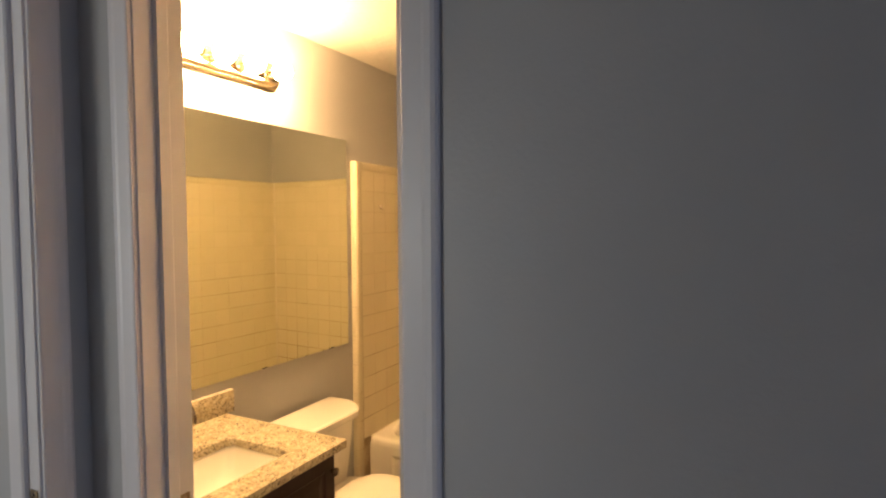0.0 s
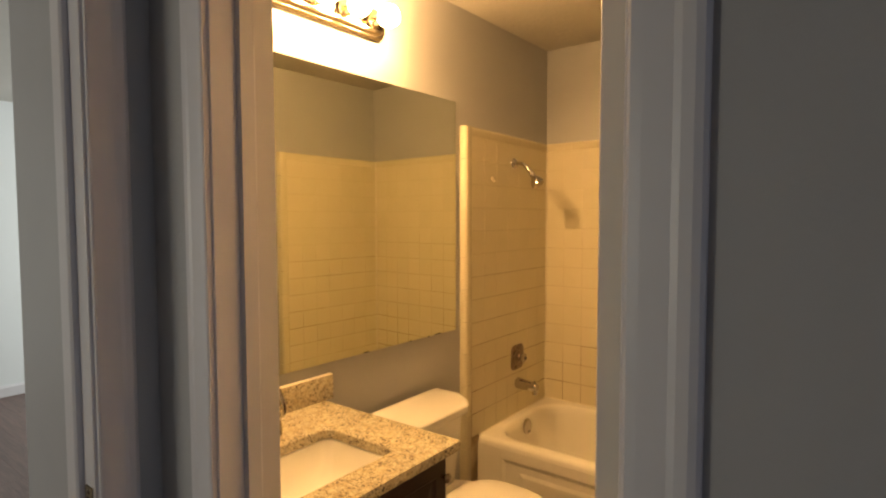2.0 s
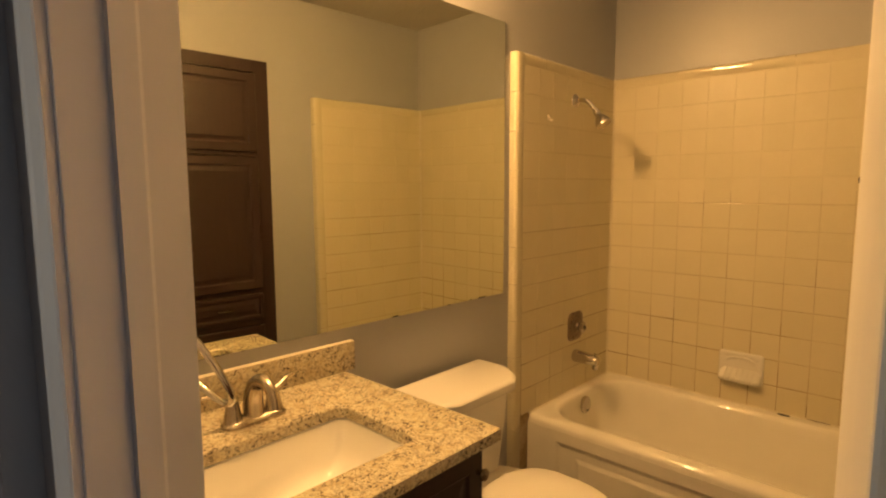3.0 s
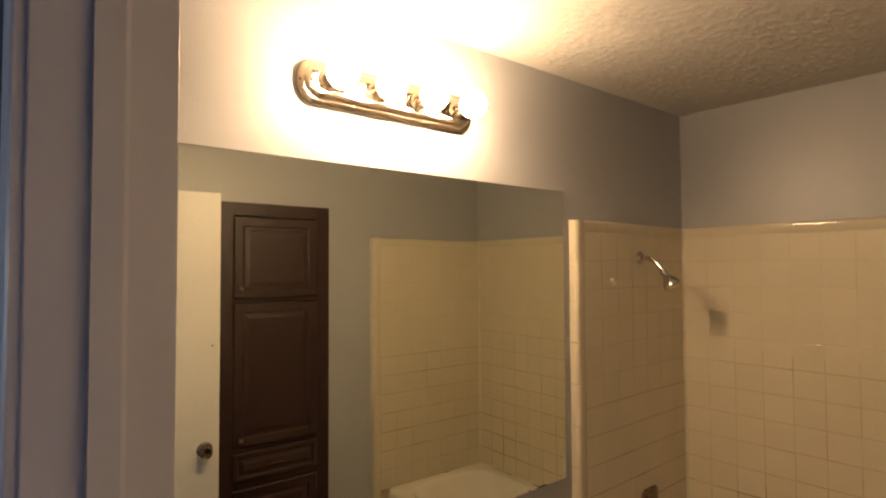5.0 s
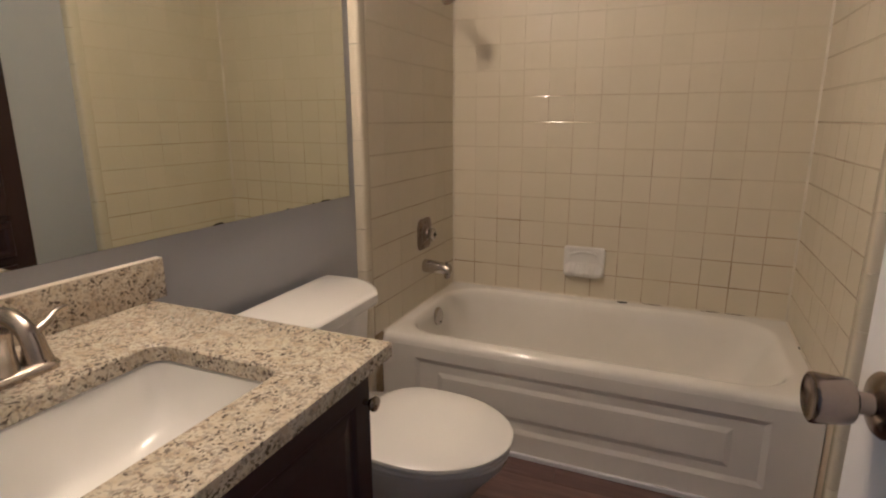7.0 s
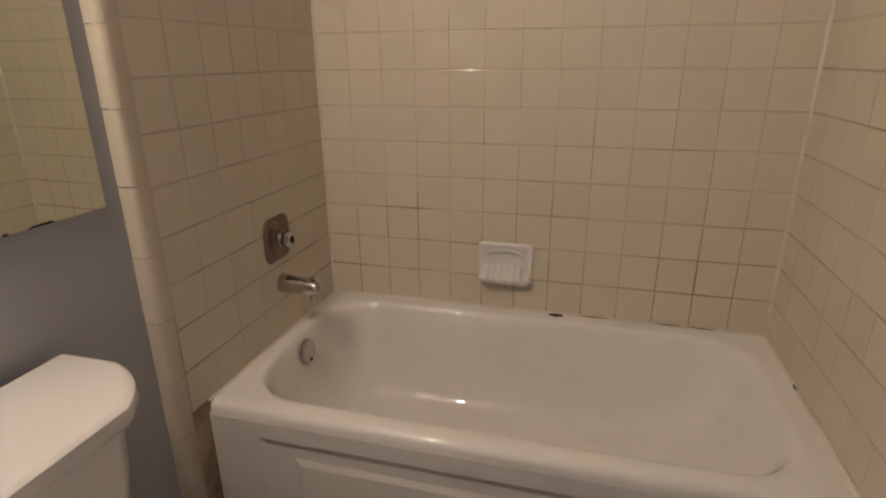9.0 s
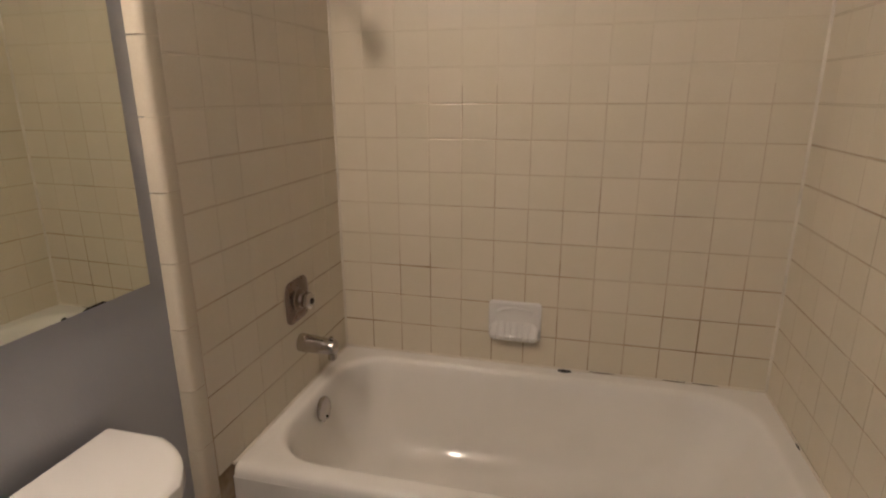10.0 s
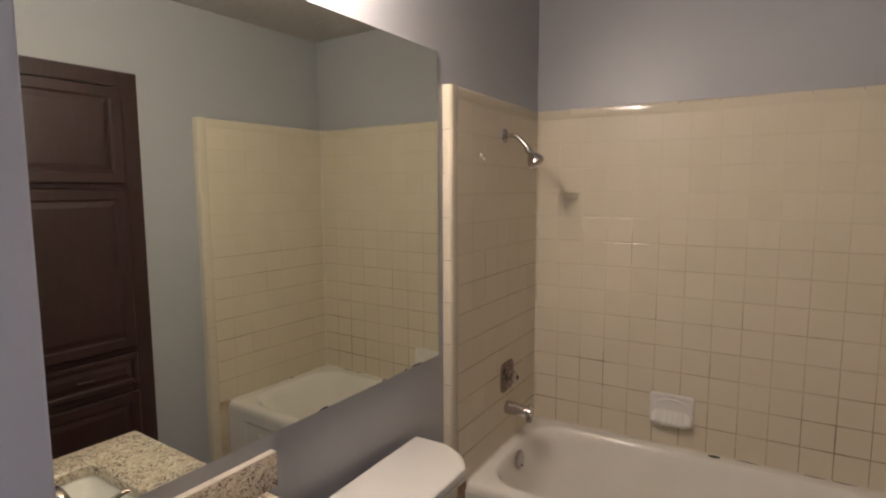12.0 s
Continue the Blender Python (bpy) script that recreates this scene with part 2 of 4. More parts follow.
def loft(bm, rings, cap0=True, cap1=True, closed=True):
    """Skin over rings of points; all rings have the same number of points."""
    vr = [[bm.verts.new(p) for p in r] for r in rings]
    n = len(rings[0])
    for a, b in zip(vr, vr[1:]):
        for i in range(n if closed else n - 1):
            j = (i + 1) % n
            bm.faces.new((a[i], a[j], b[j], b[i]))
    if cap0:
        bm.faces.new(vr[0][::-1])
    if cap1:
        bm.faces.new(vr[-1])
    return bm


def rr(x0, x1, y0, y1, r, z, k=5):
    """A rounded rectangle at height z; r one radius or four (x0y0, x1y0, x1y1, x0y1)."""
    rs = r if isinstance(r, (tuple, list)) else (r,) * 4
    pts = []
    for (cx, cy, a0), q in zip(((x0, y0, 180), (x1, y0, 270), (x1, y1, 0), (x0, y1, 90)), rs):
        ox = cx + (q if cx == x0 else -q)
        oy = cy + (q if cy == y0 else -q)
        for i in range(k + 1):
            a = radians(a0 + 90 * i / k)
            pts.append((ox + q * math.cos(a), oy + q * math.sin(a), z))
    return pts


def slab(bm, x0, x1, y0, y1, z0, z1, r=0.01, e=0.004, k=5):
    """A flat block with rounded plan corners and eased upper and lower edges."""
    g = lambda d, z: rr(x0 + d, x1 - d, y0 + d, y1 - d, max(r - d, 0.0005) if not isinstance(r, tuple) else tuple(max(q - d, 0.0005) for q in r), z, k)
    return loft(bm, [g(e, z0), g(e * 0.3, z0 + e * 0.3), g(0, z0 + e), g(0, z1 - e), g(e * 0.3, z1 - e * 0.3), g(e, z1)])


def turned(bm, profile, m=None, n=20):
    """A turned body: profile of (radius, height) along z, then placed by m."""
    m = m or Matrix()
    rings = [[tuple(m @ Vector((max(r, 1e-4) * math.cos(2 * math.pi * i / n), max(r, 1e-4) * math.sin(2 * math.pi * i / n), h))) for i in range(n)] for r, h in profile]
    return loft(bm, rings)


def tube(bm, pts, rad, n=12, cap=True):
    """A round bar along points; rad one radius or one for each point."""
    pts = [Vector(p) for p in pts]
    rads = rad if isinstance(rad, (list, tuple)) else [rad] * len(pts)
    rings, up = [], None
    for i, p in enumerate(pts):
        d = (pts[min(i + 1, len(pts) - 1)] - pts[max(i - 1, 0)]).normalized()
        if up is None:
            up = d.orthogonal().normalized()
        up = (up - d * up.dot(d)).normalized()
        side = d.cross(up)
        rings.append([tuple(p + rads[i] * (math.cos(2 * math.pi * j / n) * up + math.sin(2 * math.pi * j / n) * side)) for j in range(n)])
    return loft(bm, rings, cap, cap)


def arc_points(pts, steps=8):
    """A smooth line through a few points (Catmull-Rom)."""
    ps = [Vector(p) for p in pts]
    ps = [2 * ps[0] - ps[1]] + ps + [2 * ps[-1] - ps[-2]]
    out = []
    for a, b, c, d in zip(ps, ps[1:], ps[2:], ps[3:]):
        for i in range(steps):
            t = i / steps
            out.append(0.5 * ((2 * b) + (c - a) * t + (2 * a - 5 * b + 4 * c - d) * t * t + (3 * b - a - 3 * c + d) * t ** 3))
    return out + [ps[-2]]


def link(name, bm, material, smooth=False, bevel=0.0):
    bmesh.ops.recalc_face_normals(bm, faces=bm.faces)
    me = bpy.data.meshes.new(name)
    bm.to_mesh(me)
    bm.free()
    me.materials.append(material)
    if smooth:
        me.shade_smooth()
        me.set_sharp_from_angle(angle=radians(38))
    ob = new(name, me)
    if bevel:
        mod = ob.modifiers.new("edge", 'BEVEL')
        mod.width, mod.segments, mod.limit_method, mod.angle_limit = bevel, 2, 'ANGLE', radians(40)
        mod.harden_normals = False
    return ob


def part(name, bm, material, parent, label="", smooth=True, bevel=0.0):
    ob = link(name, bm, material, smooth, bevel)
    ob.parent = parent
    if label:
        tagged(ob, label)
    return ob


def thing(name, label, category, group="", m=None):
    ob = new(name)
    ob.empty_display_size = 0.05
    tagged(ob, label, category, group)
    if m is not None:
        ob.matrix_basis = m
    return ob


def structure(name, bm, material, label="", category="", smooth=False, bevel=0.0, m=None):
    ob = link(name, bm, material, smooth, bevel)
    tagged(ob, label, category, kind="structure")
    if m is not None:
        ob.matrix_basis = m
    return ob


B = bmesh.new

# ---------------- large structure ----------------
# bathroom floor: sub-floor with planks on it (planks at the end of the file)
floor_bath = structure("floor", box(B(), -0.05, EAST + 0.6, YS0, YB, -0.12, -0.006), M_black, "dark red-brown plank floor of the bathroom", "floor")
floor_hall = structure("floor_hall", box(B(), HX - 0.11, 3.5, -0.6, YS0, -0.12, -0.006), M_black, "dark red-brown plank floor of the hall", "floor")
floor_bed = structure("floor_bedroom", box(B(), -4.06, HX - 0.11, -2.5, 4.2, -0.12, -0.006), M_black, "dark red-brown plank floor of the bedroom", "floor")


def textured_ceiling(x0, x1, y0, y1, step):
    """A ceiling sheet with a stippled, trowelled relief."""
    nx, ny = int((x1 - x0) / step), int((y1 - y0) / step)
    xs = np.linspace(x0, x1, nx + 1)
    ys = np.linspace(y0, y1, ny + 1)
    vs = []
    for y in ys:
        for x in xs:
            a = noise.noise(Vector((x * 28, y * 28, 1.3)))
            b = noise.noise(Vector((x * 62, y * 62, 7.1)))
            c = noise.noise(Vector((x * 110, y * 110, 3.7)))
            vs.append((x, y, CEIL - 0.0055 * max(0.0, a * 0.35 + b * 0.7 + c * 0.7)))
    fs = [(j * (nx + 1) + i, (j + 1) * (nx + 1) + i, (j + 1) * (nx + 1) + i + 1, j * (nx + 1) + i + 1) for j in range(ny) for i in range(nx)]
    me = bpy.data.meshes.new("ceiling")
    me.from_pydata(vs, [], fs)
    me.materials.append(M_ceil)
    me.shade_smooth()
    return me


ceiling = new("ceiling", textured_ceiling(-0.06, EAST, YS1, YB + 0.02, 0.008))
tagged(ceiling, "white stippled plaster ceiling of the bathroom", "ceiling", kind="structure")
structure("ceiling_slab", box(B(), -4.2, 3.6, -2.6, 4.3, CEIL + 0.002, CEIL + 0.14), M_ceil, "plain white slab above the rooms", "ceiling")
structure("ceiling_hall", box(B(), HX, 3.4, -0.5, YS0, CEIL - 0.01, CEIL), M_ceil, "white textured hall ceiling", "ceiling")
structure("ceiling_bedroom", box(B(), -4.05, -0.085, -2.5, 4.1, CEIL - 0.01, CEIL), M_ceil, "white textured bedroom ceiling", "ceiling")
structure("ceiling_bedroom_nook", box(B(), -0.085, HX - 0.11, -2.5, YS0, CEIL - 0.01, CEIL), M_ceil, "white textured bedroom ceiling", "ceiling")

# mirror wall (west), back wall (north), cabinet wall (east), door wall (south)
wall_west = structure("wall_west", box(B(), -0.04, 0.0, 0.95, YB + 0.05, -0.1, CEIL), M_wall, "pale blue-grey painted wall behind the vanity", "wall", m=SK)
structure("wall_west_core", box(B(), -0.085, -0.045, YS1, 4.2, -0.1, CEIL), M_bedwall, "pale blue painted bedroom wall", "wall")
wall_north = structure("wall_north", box(B(), -0.1, EAST + 0.12, YB + 0.02, YB + 0.14, -0.1, CEIL), M_wall, "pale blue-grey painted wall above the tub", "wall")
CY0, CY1, CZ1 = 1.705, 2.292, 2.035    # linen cabinet opening
bm = B()
box(bm, EAST, EAST + 0.11, YS1, CY0, -0.1, CEIL)
box(bm, EAST, EAST + 0.11, CY1, YB + 0.02, -0.1, CEIL)
box(bm, EAST, EAST + 0.11, CY0, CY1, CZ1, CEIL)
wall_east = structure("wall_east", bm, M_wall, "pale blue-grey painted wall round the linen cabinet", "wall")
structure("wall_east_back", box(B(), EAST + 0.5, EAST + 0.58, YS1, YB, -0.1, CEIL), M_wall, "plain wall behind the linen cabinet", "wall")
HEAD = 2.05
bm = B()
box(bm, -0.085, DX0 - 0.02, YS0, YS1, -0.1, CEIL)
box(bm, DX1 + 0.02, 3.5, YS0, YS1, -0.1, CEIL)
box(bm, DX0 - 0.02, DX1 + 0.02, YS0, YS1, HEAD + 0.02, CEIL)
wall_south = structure("wall_south", bm, M_wall, "blue-grey painted wall round the bathroom doorway", "wall")
# hall and bedroom
BY0, BY1 = 0.03, 0.800     # bedroom doorway between its jambs
bm = B()
box(bm, HX - 0.11, HX, BY1 + 0.02, YS0, -0.1, CEIL)
box(bm, HX - 0.11, HX, -0.035, BY0 - 0.02, -0.1, CEIL)
# gap from y -0.465 to -0.035 is added, unseen, for the west fill lamp
box(bm, HX - 0.11, HX, -2.6, -0.465, -0.1, CEIL)
box(bm, HX - 0.11, HX, -0.465, -0.035, 2.0, CEIL)
box(bm, HX - 0.11, HX, BY0 - 0.02, BY1 + 0.02, HEAD + 0.02, CEIL)
structure("wall_hall_west", bm, M_wall, "blue-grey painted hall wall round the bedroom doorway", "wall")
structure("wall_hall_south", box(B(), HX, 3.5, -0.6, -0.5, -0.1, CEIL), M_wall, "plain blue-grey hall wall", "wall")
# unseen opening, added to let in the hall's east fill lamp
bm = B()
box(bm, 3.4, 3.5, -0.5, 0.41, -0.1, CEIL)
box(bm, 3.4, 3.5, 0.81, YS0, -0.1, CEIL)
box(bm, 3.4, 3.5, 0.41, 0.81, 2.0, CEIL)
structure("wall_hall_east", bm, M_wall, "plain blue-grey hall wall with an added opening for a fill lamp", "wall")
structure("wall_bedroom_west", box(B(), -4.16, -4.05, -2.6, 4.2, -0.1, CEIL), M_bedwall, "pale blue painted bedroom wall with an outlet", "wall")
# unseen opening in this wall, added for the south fill lamp
bm = B()
box(bm, -4.05, -1.86, -2.6, -2.5, -0.1, CEIL)
box(bm, -0.54, HX - 0.11, -2.6, -2.5, -0.1, CEIL)
box(bm, -1.86, -0.54, -2.6, -2.5, -0.1, 0.9)
box(bm, -1.86, -0.54, -2.6, -2.5, 2.1, CEIL)
structure("wall_bedroom_south", bm, M_bedwall, "pale blue painted bedroom wall with an added opening for a fill lamp", "wall")
bm = B()
box(bm, -4.05, -3.4, 4.1, 4.2, -0.1, CEIL)
box(bm, -1.6, -0.085, 4.1, 4.2, -0.1, CEIL)
box(bm, -3.4, -1.6, 4.1, 4.2, -0.1, 0.9)
box(bm, -3.4, -1.6, 4.1, 4.2, 2.1, CEIL)
structure("wall_bedroom_north", bm, M_bedwall, "bedroom wall with a window opening", "wall")

# baseboards
def board(bm, p, q, thick, h, inward):
    """A baseboard from p to q with an eased top; inward is the way that it faces."""
    p, q, w = Vector((*p, 0)), Vector((*q, 0)), Vector((*inward, 0)) * thick
    prof = [(0, 0), (1, 0), (1, h * 0.82), (0.55, h * 0.93), (0.4, h), (0, h)]
    loft(bm, [[tuple(e + w * a + Vector((0, 0, z - 0.004))) for a, z in prof] for e in (p, q)])


bm = B()
board(bm, (-0.001, 1.76), (-0.001, 2.56), 0.013, 0.085, (1, 0))
structure("baseboard", bm, M_white, "white wooden baseboard behind the toilet", "baseboard")
bm = B()
board(bm, (-4.05, -2.5), (-4.05, 4.1), 0.014, 0.095, (1, 0))
board(bm, (-0.085, 4.1), (-0.085, 0.99), 0.014, 0.095, (-1, 0))
structure("baseboard_bedroom", bm, M_white, "white wooden baseboard of the bedroom", "baseboard")
bm = B()
board(bm, (DX1 + 0.085, YS0), (3.4, YS0), 0.013, 0.085, (0, -1))
structure("baseboard_hall", bm, M_white, "white wooden baseboard of the hall", "baseboard")
bm = B()
box(bm, XL, XR, YT - 0.014, YT - 0.001, -0.004, 0.016)
structure("trim_tub_foot", bm, M_white, "white shoe strip along the tub's foot", "trim", bevel=0.004)


def casing_profile():
    """Across a moulded casing from the door outwards: (distance, how proud)."""
    return [(0.0, 0.0), (0.0, 0.008), (0.003, 0.010), (0.012, 0.0108), (0.034, 0.0115), (0.040, 0.0128), (0.049, 0.0128), (0.0545, 0.010), (0.057, 0.006), (0.057, 0.0)]


def door_frame(name, label, place, lo, hi, head, depth0, depth1, stop, lip=0.0):
    """A doorway's lining, stops and moulded casing. place(a, d, z) maps along, through and up to the world."""
    ob = thing(name, label, "door frame")
    s0, s1 = stop
    for x, s, end in ((lo, -1, depth1 + lip), (hi, 1, depth1)):
        bm = B()
        loft(bm, [[place(x + s * u, d, z) for u, d in ((0, depth0), (0.02, depth0), (0.02, depth1), (0.0055, depth1), (0.0055, end), (0, end))] for z in (-0.004, head + 0.02)])
        part("jamb", bm, M_white, ob, smooth=False, bevel=0.0015)
        bm = B()
        loft(bm, [[place(x + s * u, d, z) for u, d in ((0, s0), (-0.011, s0), (-0.011, s1 - 0.004), (-0.008, s1), (0, s1))] for z in (-0.004, head)])
        part("door_stop", bm, M_white, ob, smooth=False)
    bm = B()
    loft(bm, [[place(x, d, z) for d, z in ((depth0, head), (depth0, head + 0.02), (depth1, head + 0.02), (depth1, head))] for x in (lo, hi)])
    part("head_jamb", bm, M_white, ob, smooth=False)
    for d, out in ((depth0, -1), (depth1, 1 + 22 * lip)):
        for x, s in ((lo - 0.005, -1), (hi + 0.005, 1)):
            bm = B()
            loft(bm, [[place(x + s * u, d + out * w, z + u * (z > 1)) for u, w in casing_profile()] for z in (-0.004, head + 0.005)])
            part("casing", bm, M_white, ob, smooth=False)
        bm = B()
        loft(bm, [[place(x + s * u, d + out * w, head + 0.005 + u) for u, w in casing_profile()] for x, s in ((lo - 0.005, -1), (hi + 0.005, 1))])
        part("head_casing", bm, M_white, ob, smooth=False)
    return ob


bath_frame = door_frame("door_frame", "white painted moulded frame of the bathroom doorway", lambda a, d, z: (a, d, z), DX0, DX1, HEAD, YS0, YS1, (0.941, 0.967), 0.021)
bed_frame = door_frame("door_frame", "white painted moulded frame of the bedroom doorway", lambda a, d, z: (d, a, z), BY0, BY1, HEAD, HX - 0.11, HX, (HX - 0.072, HX - 0.038))


def strike(m):
    ob = thing("strike_plate", "dark worn metal strike plate on the door jamb", "strike plate", m=m)
    bm = B()
    slab(bm, -0.013, 0.013, -0.028, 0.028, 0.0, 0.002, 0.003, 0.0006, 3)
    part("plate", bm, M_brass, ob)
    bm = B()
    slab(bm, -0.007, 0.007, -0.012, 0.012, 0.0018, 0.0026, 0.001, 0.0003, 2)
    part("latch_hole", bm, M_black, ob)
    for y in (-0.02, 0.02):
        bm = B()
        turned(bm, [(0.0, 0.0), (0.004, 0.002), (0.0032, 0.0034), (0.0, 0.0036)], Matrix.Translation((0, y, 0)), 10)
        part("screw", bm, M_nickel, ob)
    return ob


strike(Matrix(((0, 0, 1, DX0 + 0.0005), (-1, 0, 0, 0.981), (0, 1, 0, 0.965), (0, 0, 0, 1))))
strike(Matrix(((1, 0, 0, HX - 0.018), (0, 0, -1, BY1 - 0.0005), (0, 1, 0, 1.01), (0, 0, 0, 1))))


# ---------------- bathroom door ----------------
def knob_set(parent, y, z, x0, out):
    """A round knob with its rose and neck on a door face at x0, facing out (-1 or 1)."""
    m = Matrix.Translation((x0, y, z)) @ Matrix.Rotation(radians(90 * out), 4, 'Y')
    bm = B()
    turned(bm, [(0.033, 0.0), (0.0335, 0.003), (0.030, 0.007), (0.020, 0.010), (0.012, 0.012)], m, 28)
    rose = part("rose", bm, M_doorknob, parent, "brushed-metal door rose, its dark reflections put into the colour")
    bm = B()
    turned(bm, [(0.013, 0.008), (0.0115, 0.016), (0.0115, 0.024), (0.016, 0.027), (0.0215, 0.029), (0.0230, 0.032), (0.0250, 0.048), (0.0262, 0.062), (0.0255, 0.065), (0.0235, 0.066), (0.021, 0.064), (0.0, 0.061)], m, 28)
    part("knob", bm, M_doorknob, parent, "brushed-metal round door knob, its dark reflections put into the colour")


DOOR_W, DOOR_T = 0.69, 0.034
door_m = Matrix.Translation((1.300 + DOOR_T, 0.957, 0)) @ Matrix.Rotation(radians(6.5), 4, 'Z')
door = thing("door_1", "plain white painted flush door standing open into the bathroom", "door", m=door_m)
door["kind"] = "structure"
part("leaf", box(B(), -DOOR_T, 0, 0, DOOR_W, 0.012, HEAD - 0.006), M_door, door, smooth=False, bevel=0.002)
knob_set(door, DOOR_W - 0.06, 0.908, -DOOR_T, -1)
knob_set(door, DOOR_W - 0.06, 0.908, 0, 1)
bm = B()
box(bm, -DOOR_T * 0.5 - 0.012, -DOOR_T * 0.5 + 0.012, DOOR_W - 0.001, DOOR_W + 0.0015, 0.880, 0.936)
part("latch_plate", bm, M_nickel, door, smooth=False)
bm = B()
box(bm, -DOOR_T * 0.5 - 0.006, -DOOR_T * 0.5 + 0.006, DOOR_W, DOOR_W + 0.011, 0.899, 0.917)
part("latch_bolt", bm, M_nickel, door, bevel=0.003)
for hz in (0.25, 1.05, 1.82):
    bm = B()
    turned(bm, [(0.006, -0.045), (0.006, 0.045)], Matrix.Translation((0.006, -0.006, hz)), 10)
    box(bm, -0.030, 0.004, -0.002, 0.0015, hz - 0.044, hz + 0.044)
    part("hinge", bm, M_white, door, "painted-over butt hinge")
bm = B()
turned(bm, [(0.0, 0.0), (0.004, 0.0), (0.003, 0.0012), (0.0, 0.0014)], Matrix.Translation((-DOOR_T, DOOR_W - 0.03, 1.36)) @ Matrix.Rotation(radians(-90), 4, 'Y'), 8)
part("screw_hole", bm, M_black, door, "small dark screw hole")


# ---------------- bathtub ----------------
def bathtub():
    ob = thing("bathtub", "white enamelled alcove bathtub with a panelled apron", "bathtub")
    x0, x1, y0, y1 = XL + 0.001, XR - 0.001, YT, YB - 0.001
    g = lambda d, z, r=0.012: rr(x0 + d * 0.2, x1 - d * 0.2, y0 + d, y1 - d * 0.2, r, z, 8)
    # inner edge of the rim and basin rings: (x0, x1, y0, y1, radius, z)
    inner = [(0.076, 1.420, 2.730, 3.345, 0.16, RIM), (0.082, 1.413, 2.736, 3.340, 0.16, RIM - 0.004),
             (0.089, 1.403, 2.744, 3.333, 0.16, RIM - 0.016), (0.094, 1.385, 2.752, 3.326, 0.155, RIM - 0.05),
             (0.106, 1.345, 2.770, 3.304, 0.15, RIM - 0.14), (0.124, 1.285, 2.792, 3.287, 0.14, RIM - 0.23),
             (0.158, 1.235, 2.815, 3.268, 0.13, RIM - 0.285), (0.190, 1.190, 2.845, 3.240, 0.11, RIM - 0.315),
             (0.240, 1.130, 2.890, 3.195, 0.09, RIM - 0.326)]
    rings = [g(0, RIM - 0.035), g(0.002, RIM - 0.018), g(0.008, RIM - 0.006), g(0.020, RIM)]
    rings += [rr(0.064, 1.430, 2.718, 3.355, 0.165, RIM + 0.001, 8)]
    rings += [rr(a, b, c, d, r, z, 8) for a, b, c, d, r, z in inner]
    bm = B()
    loft(bm, rings, False, True)
    part("basin", bm, M_tub, ob)
    # apron: nested frames of a recessed field with a raised panel
    def frame_ring(xa, xb, za, zb, y):
        return [(xa, y, za), (xb, y, za), (xb, y, zb), (xa, y, zb)]
    bm = B()
    loft(bm, [frame_ring(x0, x1, 0.0, RIM - 0.03, YT + 0.03), frame_ring(x0, x1, 0.0, RIM - 0.03, YT),
              frame_ring(0.175, 1.345, 0.085, 0.312, YT), frame_ring(0.193, 1.327, 0.103, 0.294, YT + 0.0065),
              frame_ring(0.266, 1.247, 0.130, 0.264, YT + 0.0065), frame_ring(0.284, 1.229, 0.148, 0.247, YT + 0.001)])
    part("apron", bm, M_tub, ob, smooth=False, bevel=0.004)
    # overflow cover, drain
    om = Matrix.Translation((0.104, 3.055, 0.333)) @ Matrix.Rotation(radians(84), 4, 'Y')
    bm = B()
    turned(bm, [(0.041, -0.004), (0.041, 0.003), (0.037, 0.007), (0.030, 0.0085), (0.0, 0.010)], om, 28)
    ov = part("overflow_plate", bm, M_chrome, ob, "round chrome overflow cover")
    bm = B()
    turned(bm, [(0.0, 0.009), (0.005, 0.0095), (0.004, 0.0125), (0.0, 0.013)], om @ Matrix.Translation((0.026, 0, 0)), 10)
    part("screw", bm, M_black, ov)
    bm = B()
    turned(bm, [(0.034, 0.0), (0.034, 0.003), (0.026, 0.004), (0.024, 0.001), (0.0, 0.001)], Matrix.Translation((0.30, 3.04, RIM - 0.327)), 24)
    part("drain", bm, M_chrome, ob, "chrome tub drain")
    # chipped enamel
    bm = B()
    for dx, dy, r in ((0, 0, 0.015), (0.014, 0.001, 0.011), (-0.013, 0.001, 0.010)):
        turned(bm, [(r, 0.0), (r * 0.9, 0.0016), (0.0, 0.002)], Matrix.Translation((0.846 + dx, YB - 0.019 + dy, RIM + 0.0025)) @ Matrix.Diagonal((1, 0.85, 1, 1)), 9)
    part("enamel_chip", bm, M_black, ob, "black chip in the rim's enamel")
    return ob


bathtub()
# caulk in the corners and along the rim
bm = B()
tube(bm, [(XL + 0.001, YB - 0.001, RIM), (XL + 0.001, YB - 0.001, 1.88)], 0.005, 8)
tube(bm, [(XR - 0.001, YB - 0.001, RIM), (XR - 0.001, YB - 0.001, 1.88)], 0.006, 8)
structure("trim_corner_caulk", bm, M_caulk, "white caulk in the tiled corners", "caulk", True)
bm = B()
tube(bm, [(XL + 0.003, YB - 0.002, RIM + 0.001), (XR - 0.003, YB - 0.002, RIM + 0.001)], 0.005, 8)
tube(bm, [(XL + 0.002, YT + 0.01, RIM), (XL + 0.002, YB - 0.003, RIM)], 0.004, 8)
tube(bm, [(XR - 0.002, YT + 0.01, RIM), (XR - 0.002, YB - 0.003, RIM)], 0.004, 8)
structure("trim_rim_caulk", bm, M_caulk, "aged white caulk along the tub rim", "caulk", True)

